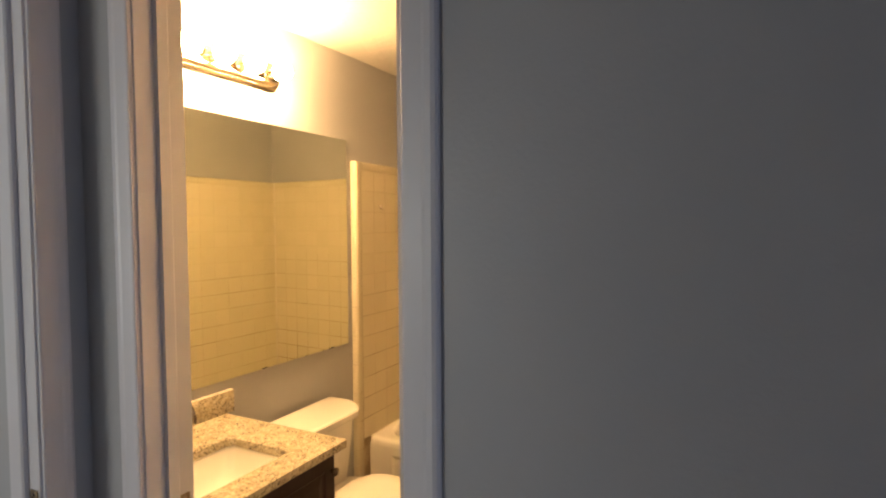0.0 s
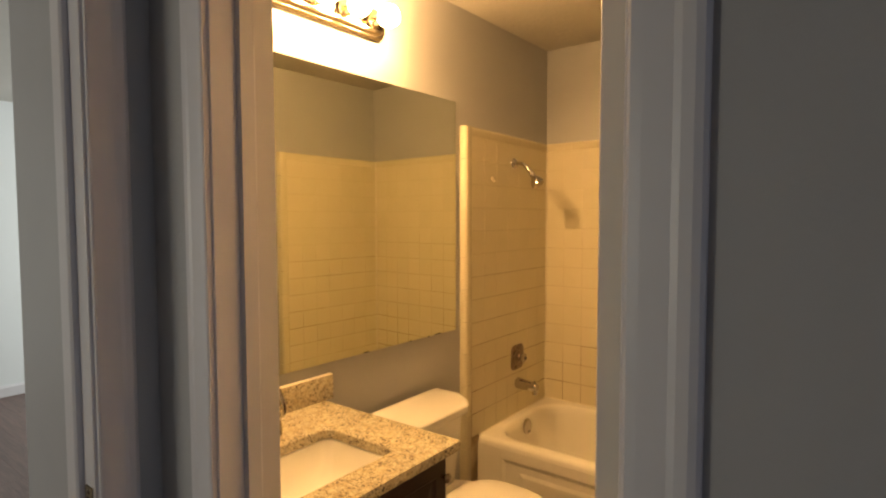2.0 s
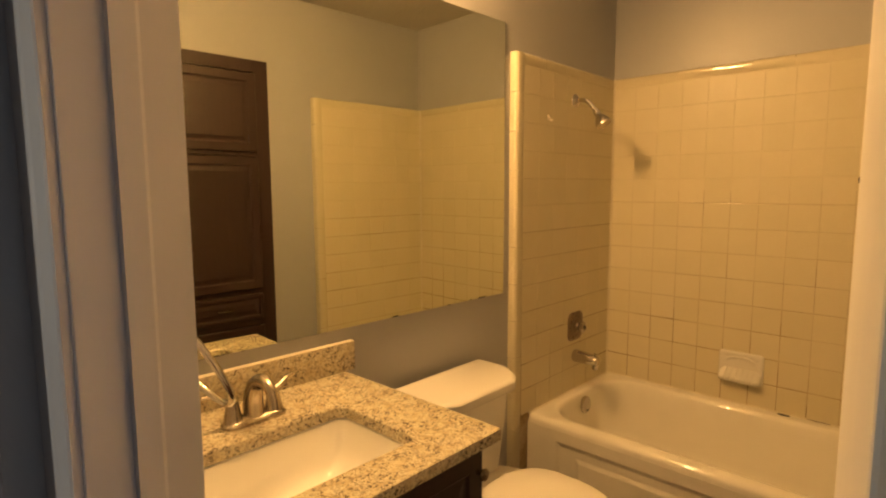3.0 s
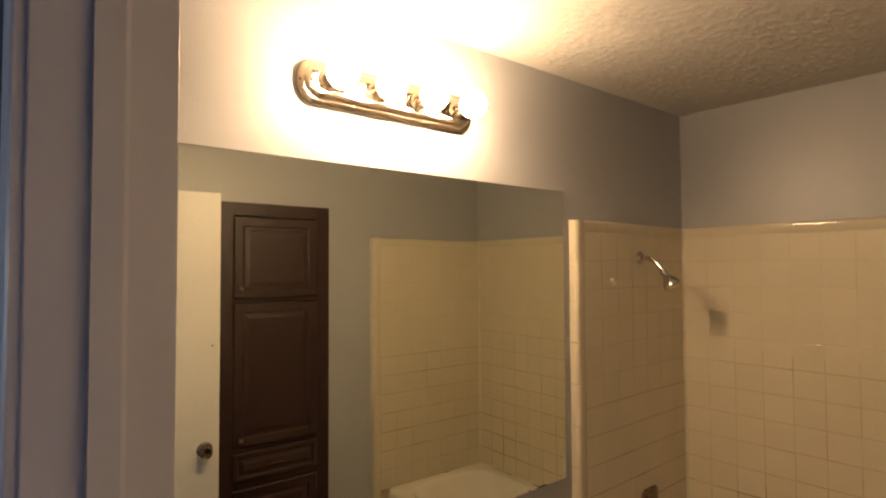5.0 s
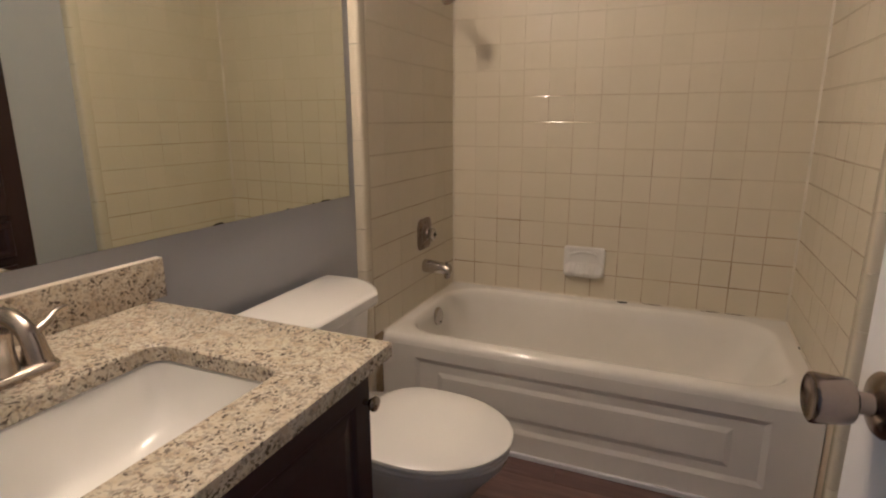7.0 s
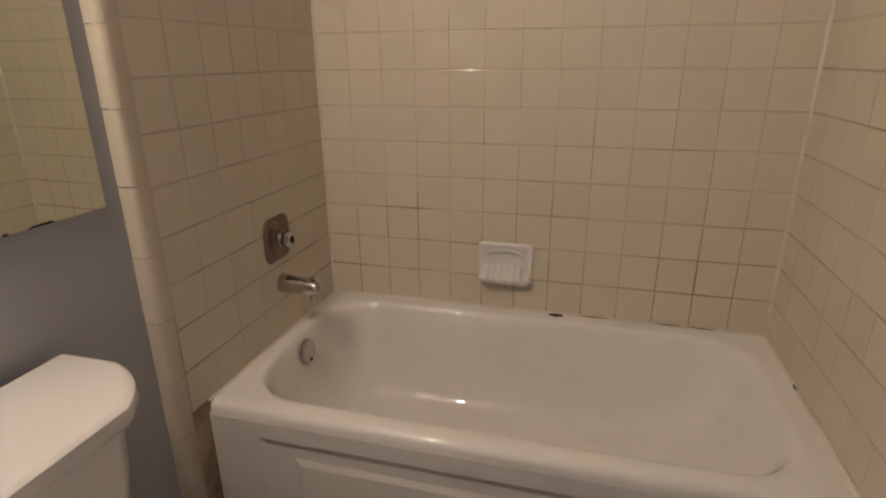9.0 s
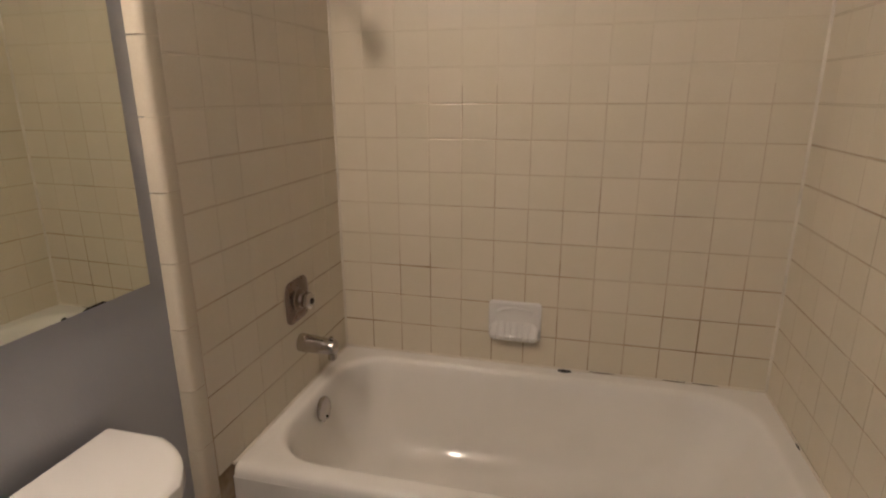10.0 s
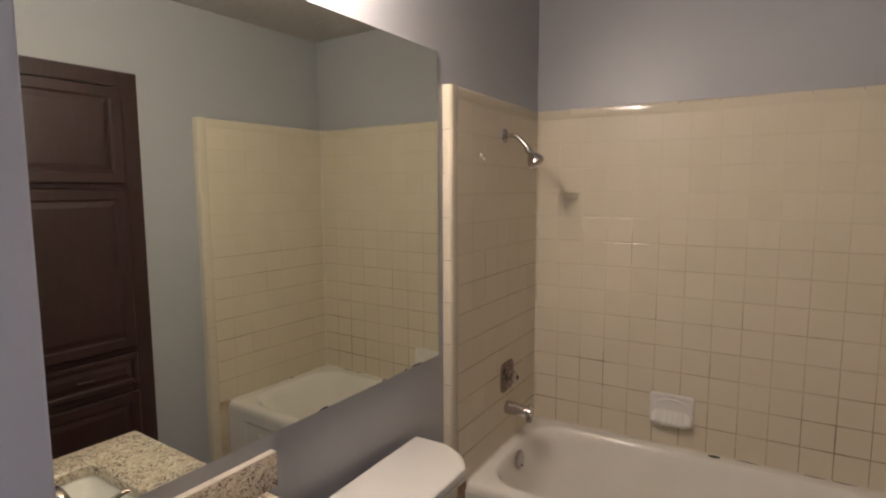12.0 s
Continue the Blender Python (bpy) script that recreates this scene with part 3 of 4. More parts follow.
bm = B()
for xa, xb, dz in ((1.165, 1.235, 0.0), (1.255, 1.335, 0.0005), (0.93, 1.01, 0.0)):
    tube(bm, [(xa, YB - 0.0055, RIM + 0.0045 + dz), (0.5 * (xa + xb), YB - 0.006, RIM + 0.004), (xb, YB - 0.0055, RIM + 0.0045)], [0.0008, 0.0018, 0.0007], 6)
tube(bm, [(XR - 0.006, 3.09, RIM + 0.003), (XR - 0.0065, 3.105, RIM + 0.004), (XR - 0.006, 3.12, RIM + 0.003)], [0.001, 0.003, 0.001], 6)
structure("trim_caulk_mould", bm, M_black, "black mould specks on the rim caulk", "caulk", True)

# ---------------- tub and shower fittings ----------------
def wall_x(y, z, x=XL):
    """Local z axis points out of the west tiling."""
    return Matrix.Translation((x, y, z)) @ Matrix.Rotation(radians(90), 4, 'Y')


def shower():
    ob = thing("wall_shower", "chrome shower head on a bent arm out of the tiles", "shower")
    y, z = 3.02, 1.738
    bm = B()
    turned(bm, [(0.030, 0.0), (0.029, 0.004), (0.022, 0.010), (0.012, 0.014), (0.0, 0.014)], wall_x(y, z), 24)
    part("flange", bm, M_chrome, ob)
    pts = arc_points([(XL, y, z), (XL + 0.035, y, z - 0.001), (XL + 0.062, y, z - 0.012), (XL + 0.085, y, z - 0.035), (XL + 0.104, y, z - 0.058)], 5)
    bm = B()
    tube(bm, pts, 0.0095, 14)
    part("arm", bm, M_chrome, ob)
    hm = Matrix.Translation((XL + 0.100, y, z - 0.053)) @ Vector((0.56, 0.0, -0.83)).to_track_quat('Z', 'Y').to_matrix().to_4x4()
    bm = B()
    turned(bm, [(0.011, -0.004), (0.0145, 0.002), (0.0155, 0.018), (0.013, 0.022), (0.014, 0.027), (0.022, 0.038), (0.030, 0.052), (0.035, 0.066), (0.035, 0.075), (0.030, 0.077)], hm, 24)
    part("head", bm, M_chrome, ob)
    bm = B()
    turned(bm, [(0.030, 0.070), (0.0295, 0.0785), (0.020, 0.080), (0.0, 0.080)], hm, 24)
    part("spray_face", bm, M_nickel, ob)


def valve():
    ob = thing("shower_valve", "square chrome shower valve plate with a round knob", "shower valve")
    y, z = 3.062, 0.700
    m = wall_x(y, z)
    bm = B()
    loft(bm, [[tuple(m @ Vector(p)) for p in rr(-0.068 + d, 0.068 - d, -0.068 + d, 0.068 - d, 0.032, h, 6)] for d, h in ((0, 0), (0.001, 0.003), (0.006, 0.006), (0.030, 0.010), (0.034, 0.008))])
    part("plate", bm, M_aged, ob)
    bm = B()
    turned(bm, [(0.036, 0.006), (0.035, 0.011), (0.022, 0.015), (0.018, 0.022), (0.018, 0.028)], m, 24)
    part("neck", bm, M_aged, ob)
    bm = B()
    rings = []
    for r, h in ((0.018, 0.024), (0.024, 0.028), (0.026, 0.036), (0.025, 0.045), (0.019, 0.050), (0.010, 0.051)):
        rings.append([tuple(m @ Vector((r * (1 + 0.09 * math.cos(5 * a)) * math.cos(a), r * (1 + 0.09 * math.cos(5 * a)) * math.sin(a), h))) for a in (2 * math.pi * i / 40 for i in range(40))])
    loft(bm, rings)
    knob = part("knob", bm, M_chrome, ob, "faceted chrome valve knob")
    bm = B()
    turned(bm, [(0.010, 0.050), (0.010, 0.0525), (0.0, 0.053)], m, 16)
    part("cap", bm, M_black, knob, "dark cap in the knob")
    for s in (-1, 1):
        bm = B()
        turned(bm, [(0.005, 0.008), (0.004, 0.0105), (0.0, 0.011)], m @ Matrix.Translation((0.045 * s, 0.0, 0)), 10)
        part("screw", bm, M_aged, ob)


def spout():
    ob = thing("tub_spout", "chrome tub spout with a diverter pull", "tub spout")
    y, z = 3.065, 0.556
    m = wall_x(y, z)
    bm = B()
    rings = []
    for h, rx, ry, drop in ((0.0, 0.029, 0.029, 0), (0.004, 0.030, 0.030, 0), (0.03, 0.029, 0.028, 0.001), (0.07, 0.026, 0.026, 0.003), (0.105, 0.025, 0.025, 0.005), (0.118, 0.023, 0.023, 0.006), (0.123, 0.017, 0.017, 0.007)):
        rings.append([tuple(Vector((XL + h, y + ry * math.cos(a), z - drop + rx * math.sin(a)))) for a in (2 * math.pi * i / 24 for i in range(24))])
    loft(bm, rings)
    part("body", bm, M_chrome, ob)
    bm = B()
    turned(bm, [(0.014, 0.0), (0.014, 0.022), (0.011, 0.024)], Matrix.Translation((XL + 0.106, y, z - 0.045)), 18)
    part("outlet", bm, M_chrome, ob)
    bm = B()
    turned(bm, [(0.0035, 0.0), (0.0035, 0.012), (0.007, 0.014), (0.0065, 0.019), (0.0, 0.020)], Matrix.Translation((XL + 0.106, y, z + 0.010)), 14)
    part("diverter", bm, M_chrome, ob)


def soap_dish():
    ob = thing("soap_dish", "white ceramic soap dish set in the tiles", "soap dish")
    xa, xb, za, zb = 0.580, 0.760, 0.487, 0.626
    m = Matrix(((1, 0, 0, 0), (0, 0, -1, YB), (0, 1, 0, 0), (0, 0, 0, 1)))   # local x, z, out
    bm = B()
    loft(bm, [[tuple(m @ Vector(p)) for p in rr(xa + d, xb - d, za + d, zb - d, 0.014, h, 5)] for d, h in ((0, 0.001), (0, 0.006), (0.004, 0.011), (0.012, 0.012), (0.020, 0.007), (0.030, 0.004))])
    part("back", bm, M_porc, ob)
    prof = [(0.004, 0.550), (0.014, 0.543), (0.034, 0.530), (0.047, 0.521), (0.052, 0.514), (0.050, 0.505), (0.042, 0.496), (0.026, 0.489), (0.004, 0.488)]
    bm = B()
    loft(bm, [[(x, YB - (0.006 + (y - 0.006) * f), z0 + (z - z0) * f) for y, z in prof] for x, f, z0 in ((xa + 0.006, 0.55, 0.512), (xa + 0.010, 0.80, 0.512), (xa + 0.022, 1.0, 0.512), (xb - 0.022, 1.0, 0.512), (xb - 0.010, 0.80, 0.512), (xb - 0.006, 0.55, 0.512))])
    part("tray", bm, M_porc, ob)
    for i in range(6):
        x = xa + 0.036 + i * 0.0216
        bm = B()
        tube(bm, arc_points([(x, YB - 0.010, 0.550), (x, YB - 0.030, 0.537), (x, YB - 0.047, 0.525), (x, YB - 0.053, 0.514), (x, YB - 0.047, 0.502)], 3), 0.0042, 8)
        part("rib", bm, M_porc, ob)
    bm = B()
    tube(bm, arc_points([(xa + 0.030, YB - 0.006, 0.585), (xa + 0.055, YB - 0.008, 0.598), (0.5 * (xa + xb), YB - 0.009, 0.603), (xb - 0.055, YB - 0.008, 0.598), (xb - 0.030, YB - 0.006, 0.585)], 6), 0.005, 8)
    part("arched_grip", bm, M_porc, ob)
    return ob


def hook():
    ob = thing("suction_hook", "small clear plastic hook stuck to the tiles", "hook")
    m = wall_x(2.805, 1.645)
    bm = B()
    turned(bm, [(0.012, 0.0), (0.011, 0.003), (0.005, 0.006), (0.0, 0.008)], m, 16)
    part("suction_cup", bm, M_clear, ob)
    bm = B()
    tube(bm, arc_points([(XL + 0.006, 2.805, 1.645), (XL + 0.009, 2.805, 1.634), (XL + 0.015, 2.805, 1.631), (XL + 0.017, 2.805, 1.637)], 4), 0.0018, 8)
    part("peg", bm, M_clear, ob)


shower()
valve()
spout()
soap_dish()
hook()


# ---------------- toilet ----------------
def toilet():
    ob = thing("toilet", "white china toilet with a closed lid beside the tub", "toilet")
    ya, yb = 1.885, 2.365
    def tank_ring(d, z, xf=0.235, cut=0.115, xb=0.022):
        """Plan of the tank: square at the wall, front corners cut off and softened."""
        xf, a, b = xf - d, ya + d, yb - d
        side = []
        for i in range(7):
            t = i / 6
            u, v = t, t
            bow = 0.10 * math.sin(math.pi * t)
            side.append((xf - cut + cut * min(1, u + bow), cut * 0.9 * max(0, v - bow)))
        pts = [(xb, a)] + [(x, a + y) for x, y in side] + [(x, b - y) for x, y in side[::-1]] + [(xb, b)]
        return [(x, y, z) for x, y in pts]
    bm = B()
    loft(bm, [tank_ring(0.045, 0.345), tank_ring(0.032, 0.352), tank_ring(0.026, 0.375), tank_ring(0.010, 0.55), tank_ring(0.004, 0.662)])
    tank = part("tank", bm, M_porc, ob)
    bm = B()
    loft(bm, [tank_ring(0.004, 0.658, 0.248), tank_ring(-0.003, 0.663, 0.252), tank_ring(-0.005, 0.672, 0.254), tank_ring(-0.004, 0.693, 0.254), tank_ring(-0.001, 0.698, 0.252), tank_ring(0.006, 0.701, 0.249)])
    part("tank_lid", bm, M_porc, ob)
    bm = B()
    lm = Matrix.Translation((0.172, 1.922, 0.605)) @ Vector((0.7, -0.72, 0)).to_track_quat('Z', 'Y').to_matrix().to_4x4()
    turned(bm, [(0.012, -0.012), (0.012, 0.010), (0.008, 0.014), (0.0, 0.015)], lm, 16)
    tube(bm, arc_points([(0.183, 1.911, 0.605), (0.196, 1.906, 0.604), (0.212, 1.918, 0.602), (0.224, 1.930, 0.600)], 4), 0.005, 10)
    part("flush_lever", bm, M_chrome, ob, "chrome flush lever")
    cy = 2.12
    def egg(xb, xf, w, z, n=36, sq=0.55):
        """Oval that is blunt at the back and round in front."""
        pts = []
        cx = xb + (xf - xb) * 0.46
        for i in range(n):
            a = 2 * math.pi * i / n
            c, s = math.cos(a), math.sin(a)
            if c >= 0:
                x, y = cx + (xf - cx) * c, w * s
            else:
                x = cx + (cx - xb) * math.copysign(abs(c) ** sq, c)
                y = w * math.copysign(abs(s) ** 0.9, s)
            pts.append((x, cy + y, z))
        return pts
    bm = B()
    loft(bm, [egg(0.20, 0.56, 0.105, -0.002), egg(0.20, 0.555, 0.100, 0.02), egg(0.19, 0.55, 0.092, 0.10), egg(0.18, 0.58, 0.105, 0.20), egg(0.16, 0.645, 0.150, 0.29), egg(0.14, 0.690, 0.178, 0.345), egg(0.14, 0.698, 0.182, 0.368), egg(0.15, 0.690, 0.176, 0.376), egg(0.22, 0.64, 0.135, 0.377)])
    part("bowl", bm, M_porc, ob)
    bm = B()
    slab(bm, 0.035, 0.300, cy - 0.115, cy + 0.115, 0.300, 0.372, 0.03, 0.006)
    part("deck", bm, M_porc, ob)
    bm = B()
    loft(bm, [egg(0.285, 0.695, 0.180, 0.378), egg(0.280, 0.702, 0.185, 0.383), egg(0.280, 0.702, 0.185, 0.390), egg(0.285, 0.697, 0.181, 0.394)])
    part("seat", bm, M_seat, ob)
    bm = B()
    loft(bm, [egg(0.288, 0.700, 0.182, 0.395), egg(0.283, 0.706, 0.187, 0.400), egg(0.284, 0.705, 0.186, 0.408), egg(0.296, 0.692, 0.176, 0.414), egg(0.38, 0.60, 0.10, 0.417)])
    part("seat_lid", bm, M_seat, ob)
    for s in (-1, 1):
        bm = B()
        slab(bm, 0.268, 0.300, cy + s * 0.075 - 0.014, cy + s * 0.075 + 0.014, 0.370, 0.400, 0.006, 0.003)
        part("hinge", bm, M_seat, ob)
        bm = B()
        turned(bm, [(0.013, -0.002), (0.012, 0.010), (0.006, 0.016), (0.0, 0.017)], Matrix.Translation((0.46, cy + s * 0.115, 0.0)), 12)
        part("bolt_cap", bm, M_porc, ob)
    return ob


toilet()


# ---------------- vanity ----------------
VY0, VY1 = 0.992, 1.757       # counter along the wall
def shaker(parent, xf, y0, y1, z0, z1, rail=0.05, facing=1, name="door"):
    """A framed front: rails and stiles proud of a raised centre field, facing +x or -x."""
    def ring(d, x):
        return [(x, y0 + d, z0 + d), (x, y1 - d, z0 + d), (x, y1 - d, z1 - d), (x, y0 + d, z1 - d)]
    f = facing
    bm = B()
    loft(bm, [ring(0, xf), ring(0, xf + f * 0.014), ring(0.004, xf + f * 0.018), ring(rail, xf + f * 0.018), ring(rail + 0.006, xf + f * 0.012), ring(rail + 0.014, xf + f * 0.012), ring(rail + 0.034, xf + f * 0.0165)])
    return part(name, bm, M_espresso, parent, smooth=False, bevel=0.0012)


def cabinet_knob(parent, x, y, z, facing):
    bm = B()
    turned(bm, [(0.006, 0.0), (0.005, 0.010), (0.011, 0.015), (0.0145, 0.020), (0.013, 0.025), (0.0, 0.027)], Matrix.Translation((x, y, z)) @ Matrix.Rotation(radians(90 * facing), 4, 'Y'), 16)
    return part("knob", bm, M_nickel, parent, "small brushed-metal knob")


def vanity():
    ob = thing("vanity_cabinet", "dark espresso wooden vanity cabinet under a granite top", "cabinet")
    bm = B()
    for a in ((0.0, 0.530, VY0 + 0.012, VY0 + 0.030, 0.09, 0.769), (0.0, 0.530, VY1 - 0.040, VY1 - 0.022, 0.09, 0.769),
              (0.0, 0.012, VY0 + 0.030, VY1 - 0.040, 0.09, 0.769), (0.012, 0.530, VY0 + 0.030, VY1 - 0.040, 0.09, 0.108),
              (0.512, 0.530, VY0 + 0.030, VY1 - 0.040, 0.108, 0.769)):
        box(bm, *a)
    part("body", bm, M_espresso, ob, smooth=False)
    bm = B()
    box(bm, 0.0, 0.470, VY0 + 0.014, VY1 - 0.024, -0.002, 0.088)
    part("toe_kick", bm, M_espresso, ob, smooth=False)
    bm = B()
    ring = lambda d, y: [(0.03 + d, y, 0.11 + d), (0.515 - d, y, 0.11 + d), (0.515 - d, y, 0.76 - d), (0.03 + d, y, 0.76 - d)]
    loft(bm, [ring(0, VY1 - 0.023), ring(0, VY1 - 0.018), ring(0.05, VY1 - 0.018), ring(0.056, VY1 - 0.0215)])
    part("side_panel", bm, M_espresso, ob, smooth=False)
    mid = 0.5 * (VY0 + VY1) - 0.005
    for a, b, ky in ((VY0 + 0.018, mid - 0.003, VY0 + 0.05), (mid + 0.003, VY1 - 0.026, VY1 - 0.048)):
        d = shaker(ob, 0.531, a, b, 0.115, 0.755)
        cabinet_knob(d, 0.549, ky, 0.70, 1)
    return ob


vanity()
SX0, SX1, SY0, SY1 = 0.198, 0.474, 1.160, 1.590    # sink cut-out


def countertop():
    ob = thing("countertop", "polished speckled cream granite vanity top with a sink cut-out", "countertop")
    x0, x1 = -0.028, 0.583
    t0, t1 = 0.770, 0.800
    k = 6
    out = lambda d, z: rr(x0, x1 - d, VY0, VY1 - d, 0.004, z, k)
    cut = lambda d, z: rr(SX0 - d, SX1 + d, SY0 - d, SY1 + d, 0.028, z, k)
    bm = B()
    rings = [cut(0, t0), out(0.003, t0), out(0, t0 + 0.003), out(0, t1 - 0.004), out(0.001, t1 - 0.001), out(0.004, t1), cut(0.003, t1), cut(0, t1 - 0.003), cut(0, t0)]
    loft(bm, rings, False, False)
    bmesh.ops.remove_doubles(bm, verts=bm.verts, dist=1e-5)
    part("slab", bm, M_granite, ob)
    return ob


counter = countertop()
splash = part("backsplash", slab(B(), 0.002, 0.022, VY0 + 0.004, 1.788, 0.8008, 0.889, 0.002, 0.002, 3), M_granite, counter, "speckled granite strip against the wall")
splash.matrix_basis = SK
bm = B()
slab(bm, 0.0022, 0.0215, VY0 + 0.006, 1.786, 0.8885, 0.8905, 0.001, 0.0006, 2)
part("top_edge", bm, M_caulk, splash, "pale cut upper edge")


def sink():
    ob = thing("sink", "white rectangular undermount china sink", "sink")
    bm = B()
    spec = [(-0.020, 0.7695), (-0.006, 0.7690), (0.0, 0.765), (0.006, 0.745), (0.014, 0.705), (0.028, 0.672), (0.055, 0.655), (0.085, 0.648), (0.110, 0.645)]
    rings = [rr(SX0 + d, SX1 - d, SY0 + d * 1.25, SY1 - d * 1.25, 0.03 + 0.1 * max(0, min(d, 0.05)), z, 6) for d, z in spec]
    loft(bm, rings, False, True)
    part("bowl", bm, M_sink, ob)
    bm = B()
    turned(bm, [(0.030, 0.0), (0.030, 0.003), (0.022, 0.004), (0.020, 0.001), (0.0, 0.001)], Matrix.Translation((0.5 * (SX0 + SX1), 0.5 * (SY0 + SY1), 0.6455)), 22)
    part("drain", bm, M_nickel, ob, "brushed-metal sink drain")


sink()


def faucet():
    ob = thing("faucet", "brushed nickel centre-set faucet with two lever handles", "faucet")
    x, y, z = 0.115, 1.392, 0.8005
    bm = B()
    ring = lambda d, h: rr(x - 0.028 + d, x + 0.030 - d, y - 0.080 + d, y + 0.080 - d, 0.027 - d * 0.5, h, 7)
    loft(bm, [ring(0, z), ring(0.0, z + 0.006), ring(0.004, z + 0.011), ring(0.010, z + 0.015)])
    part("base", bm, M_nickel, ob)
    bm = B()
    pts = arc_points([(x - 0.002, y, z + 0.008), (x, y, z + 0.052), (x + 0.016, y, z + 0.092), (x + 0.050, y, z + 0.108), (x + 0.086, y, z + 0.092), (x + 0.100, y, z + 0.052)], 6)
    n = len(pts)
    tube(bm, pts, [0.027 - 0.0135 * min(1, 1.5 * i / n) for i in range(n)], 18)
    part("spout", bm, M_nickel, ob)
    for s in (-1, 1):
        hm = Matrix.Translation((x, y + s * 0.052, z))
        bm = B()
        turned(bm, [(0.024, 0.010), (0.022, 0.018), (0.018, 0.034), (0.015, 0.050), (0.013, 0.056), (0.0, 0.060)], hm, 20)
        h = part("handle_body", bm, M_nickel, ob)
        bm = B()
        p2 = arc_points([(x, y + s * 0.050, z + 0.056), (x - 0.004, y + s * 0.075, z + 0.066), (x - 0.010, y + s * 0.098, z + 0.078), (x - 0.014, y + s * 0.118, z + 0.080)], 5)
        tube(bm, p2, [0.008 - 0.004 * i / len(p2) for i in range(len(p2))], 10)
        part("lever", bm, M_nickel, h, "slim bright lever")
    bm = B()
    turned(bm, [(0.0025, 0.0), (0.0025, 0.040), (0.006, 0.043), (0.006, 0.050), (0.0, 0.052)], Matrix.Translation((x - 0.026, y, z + 0.012)), 12)
    part("drain_rod", bm, M_nickel, ob)


faucet()


# ---------------- mirror, light, towel ring ----------------
mirror = thing("mirror", "large frameless wall mirror with worn lower edge", "mirror", m=SK)
MY0, MY1, MZ0, MZ1 = 1.010, 2.535, 0.930, 1.982
bm = B()
box(bm, 0.0015, 0.0060, MY0, MY1, MZ0, MZ1)
part("glass", bm, M_mirror, mirror, smooth=False)
bm = B()
box(bm, 0.0005, 0.0014, MY0 - 0.0015, MY1 + 0.0015, MZ0 - 0.0015, MZ1 + 0.0015)
part("backing", bm, M_black, mirror, "dark backing at the edge", smooth=False)
rnd = random.Random(4)
for i in range(9):
    yy = MY0 + 0.03 + (MY1 - MY0 - 0.05) * rnd.random()
    w, h = rnd.uniform(0.008, 0.045), rnd.uniform(0.002, 0.005)
    bm = B()
    loft(bm, [[(x, yy - w / 2, MZ0), (x, yy + w / 2, MZ0), (x, yy + w * 0.3, MZ0 + h), (x, yy - w * 0.25, MZ0 + h * 0.8)] for x in (0.0061, 0.0064)])
    part("desilvered_spot", bm, M_black, mirror, smooth=False)


def vanity_light():
    ob = thing("vanity_light", "antique bronze bath bar light with four lit globe bulbs", "wall lamp", m=SK)
    y0, y1, zc, hh = 1.482, 2.072, 2.184, 0.058
    def outline(d, x):
        """An eight-cornered plate with rounded, cut ends."""
        a, b, h = y0 + d, y1 - d, hh - d
        c = 0.050
        pts = []
        for cy, cz, a0 in ((b - c, zc - h + c, -90), (b - c, zc + h - c, 0), (a + c, zc + h - c, 90), (a + c, zc - h + c, 180)):
            for i in range(7):
                t = radians(a0 + 15 * i)
                pts.append((x, cy + c * math.cos(t), cz + c * math.sin(t)))
        return pts
    bm = B()
    loft(bm, [outline(0.004, 0.001), outline(0.0, 0.006), outline(0.0, 0.014), outline(0.004, 0.019), outline(0.013, 0.021)])
    part("back_plate", bm, M_bronze, ob)
    bm = B()
    loft(bm, [outline(0.012, 0.020), outline(0.014, 0.026), outline(0.022, 0.032), outline(0.031, 0.034)])
    part("front_plate", bm, M_bronze, ob)
    for i in range(4):
        y = 1.556 + i * 0.1433
        m = Matrix.Translation((0.034, y, zc)) @ Matrix.Rotation(radians(90), 4, 'Y')
        bm = B()
        turned(bm, [(0.026, 0.0), (0.025, 0.006), (0.019, 0.010), (0.018, 0.044), (0.016, 0.046)], m, 20)
        part("socket", bm, M_bronze, ob)
        bm = B()
        R = 0.040
        prof = [(0.013, 0.038), (0.014, 0.048)]
        prof += [(R * math.sin(t), 0.048 + R * 0.94 - R * math.cos(t)) for t in (math.pi * (0.12 + 0.88 * j / 12) for j in range(13))]
        turned(bm, prof, m, 24)
        part("bulb", bm, M_bulb, ob, "lit round globe bulb")
    return ob


vanity_light()


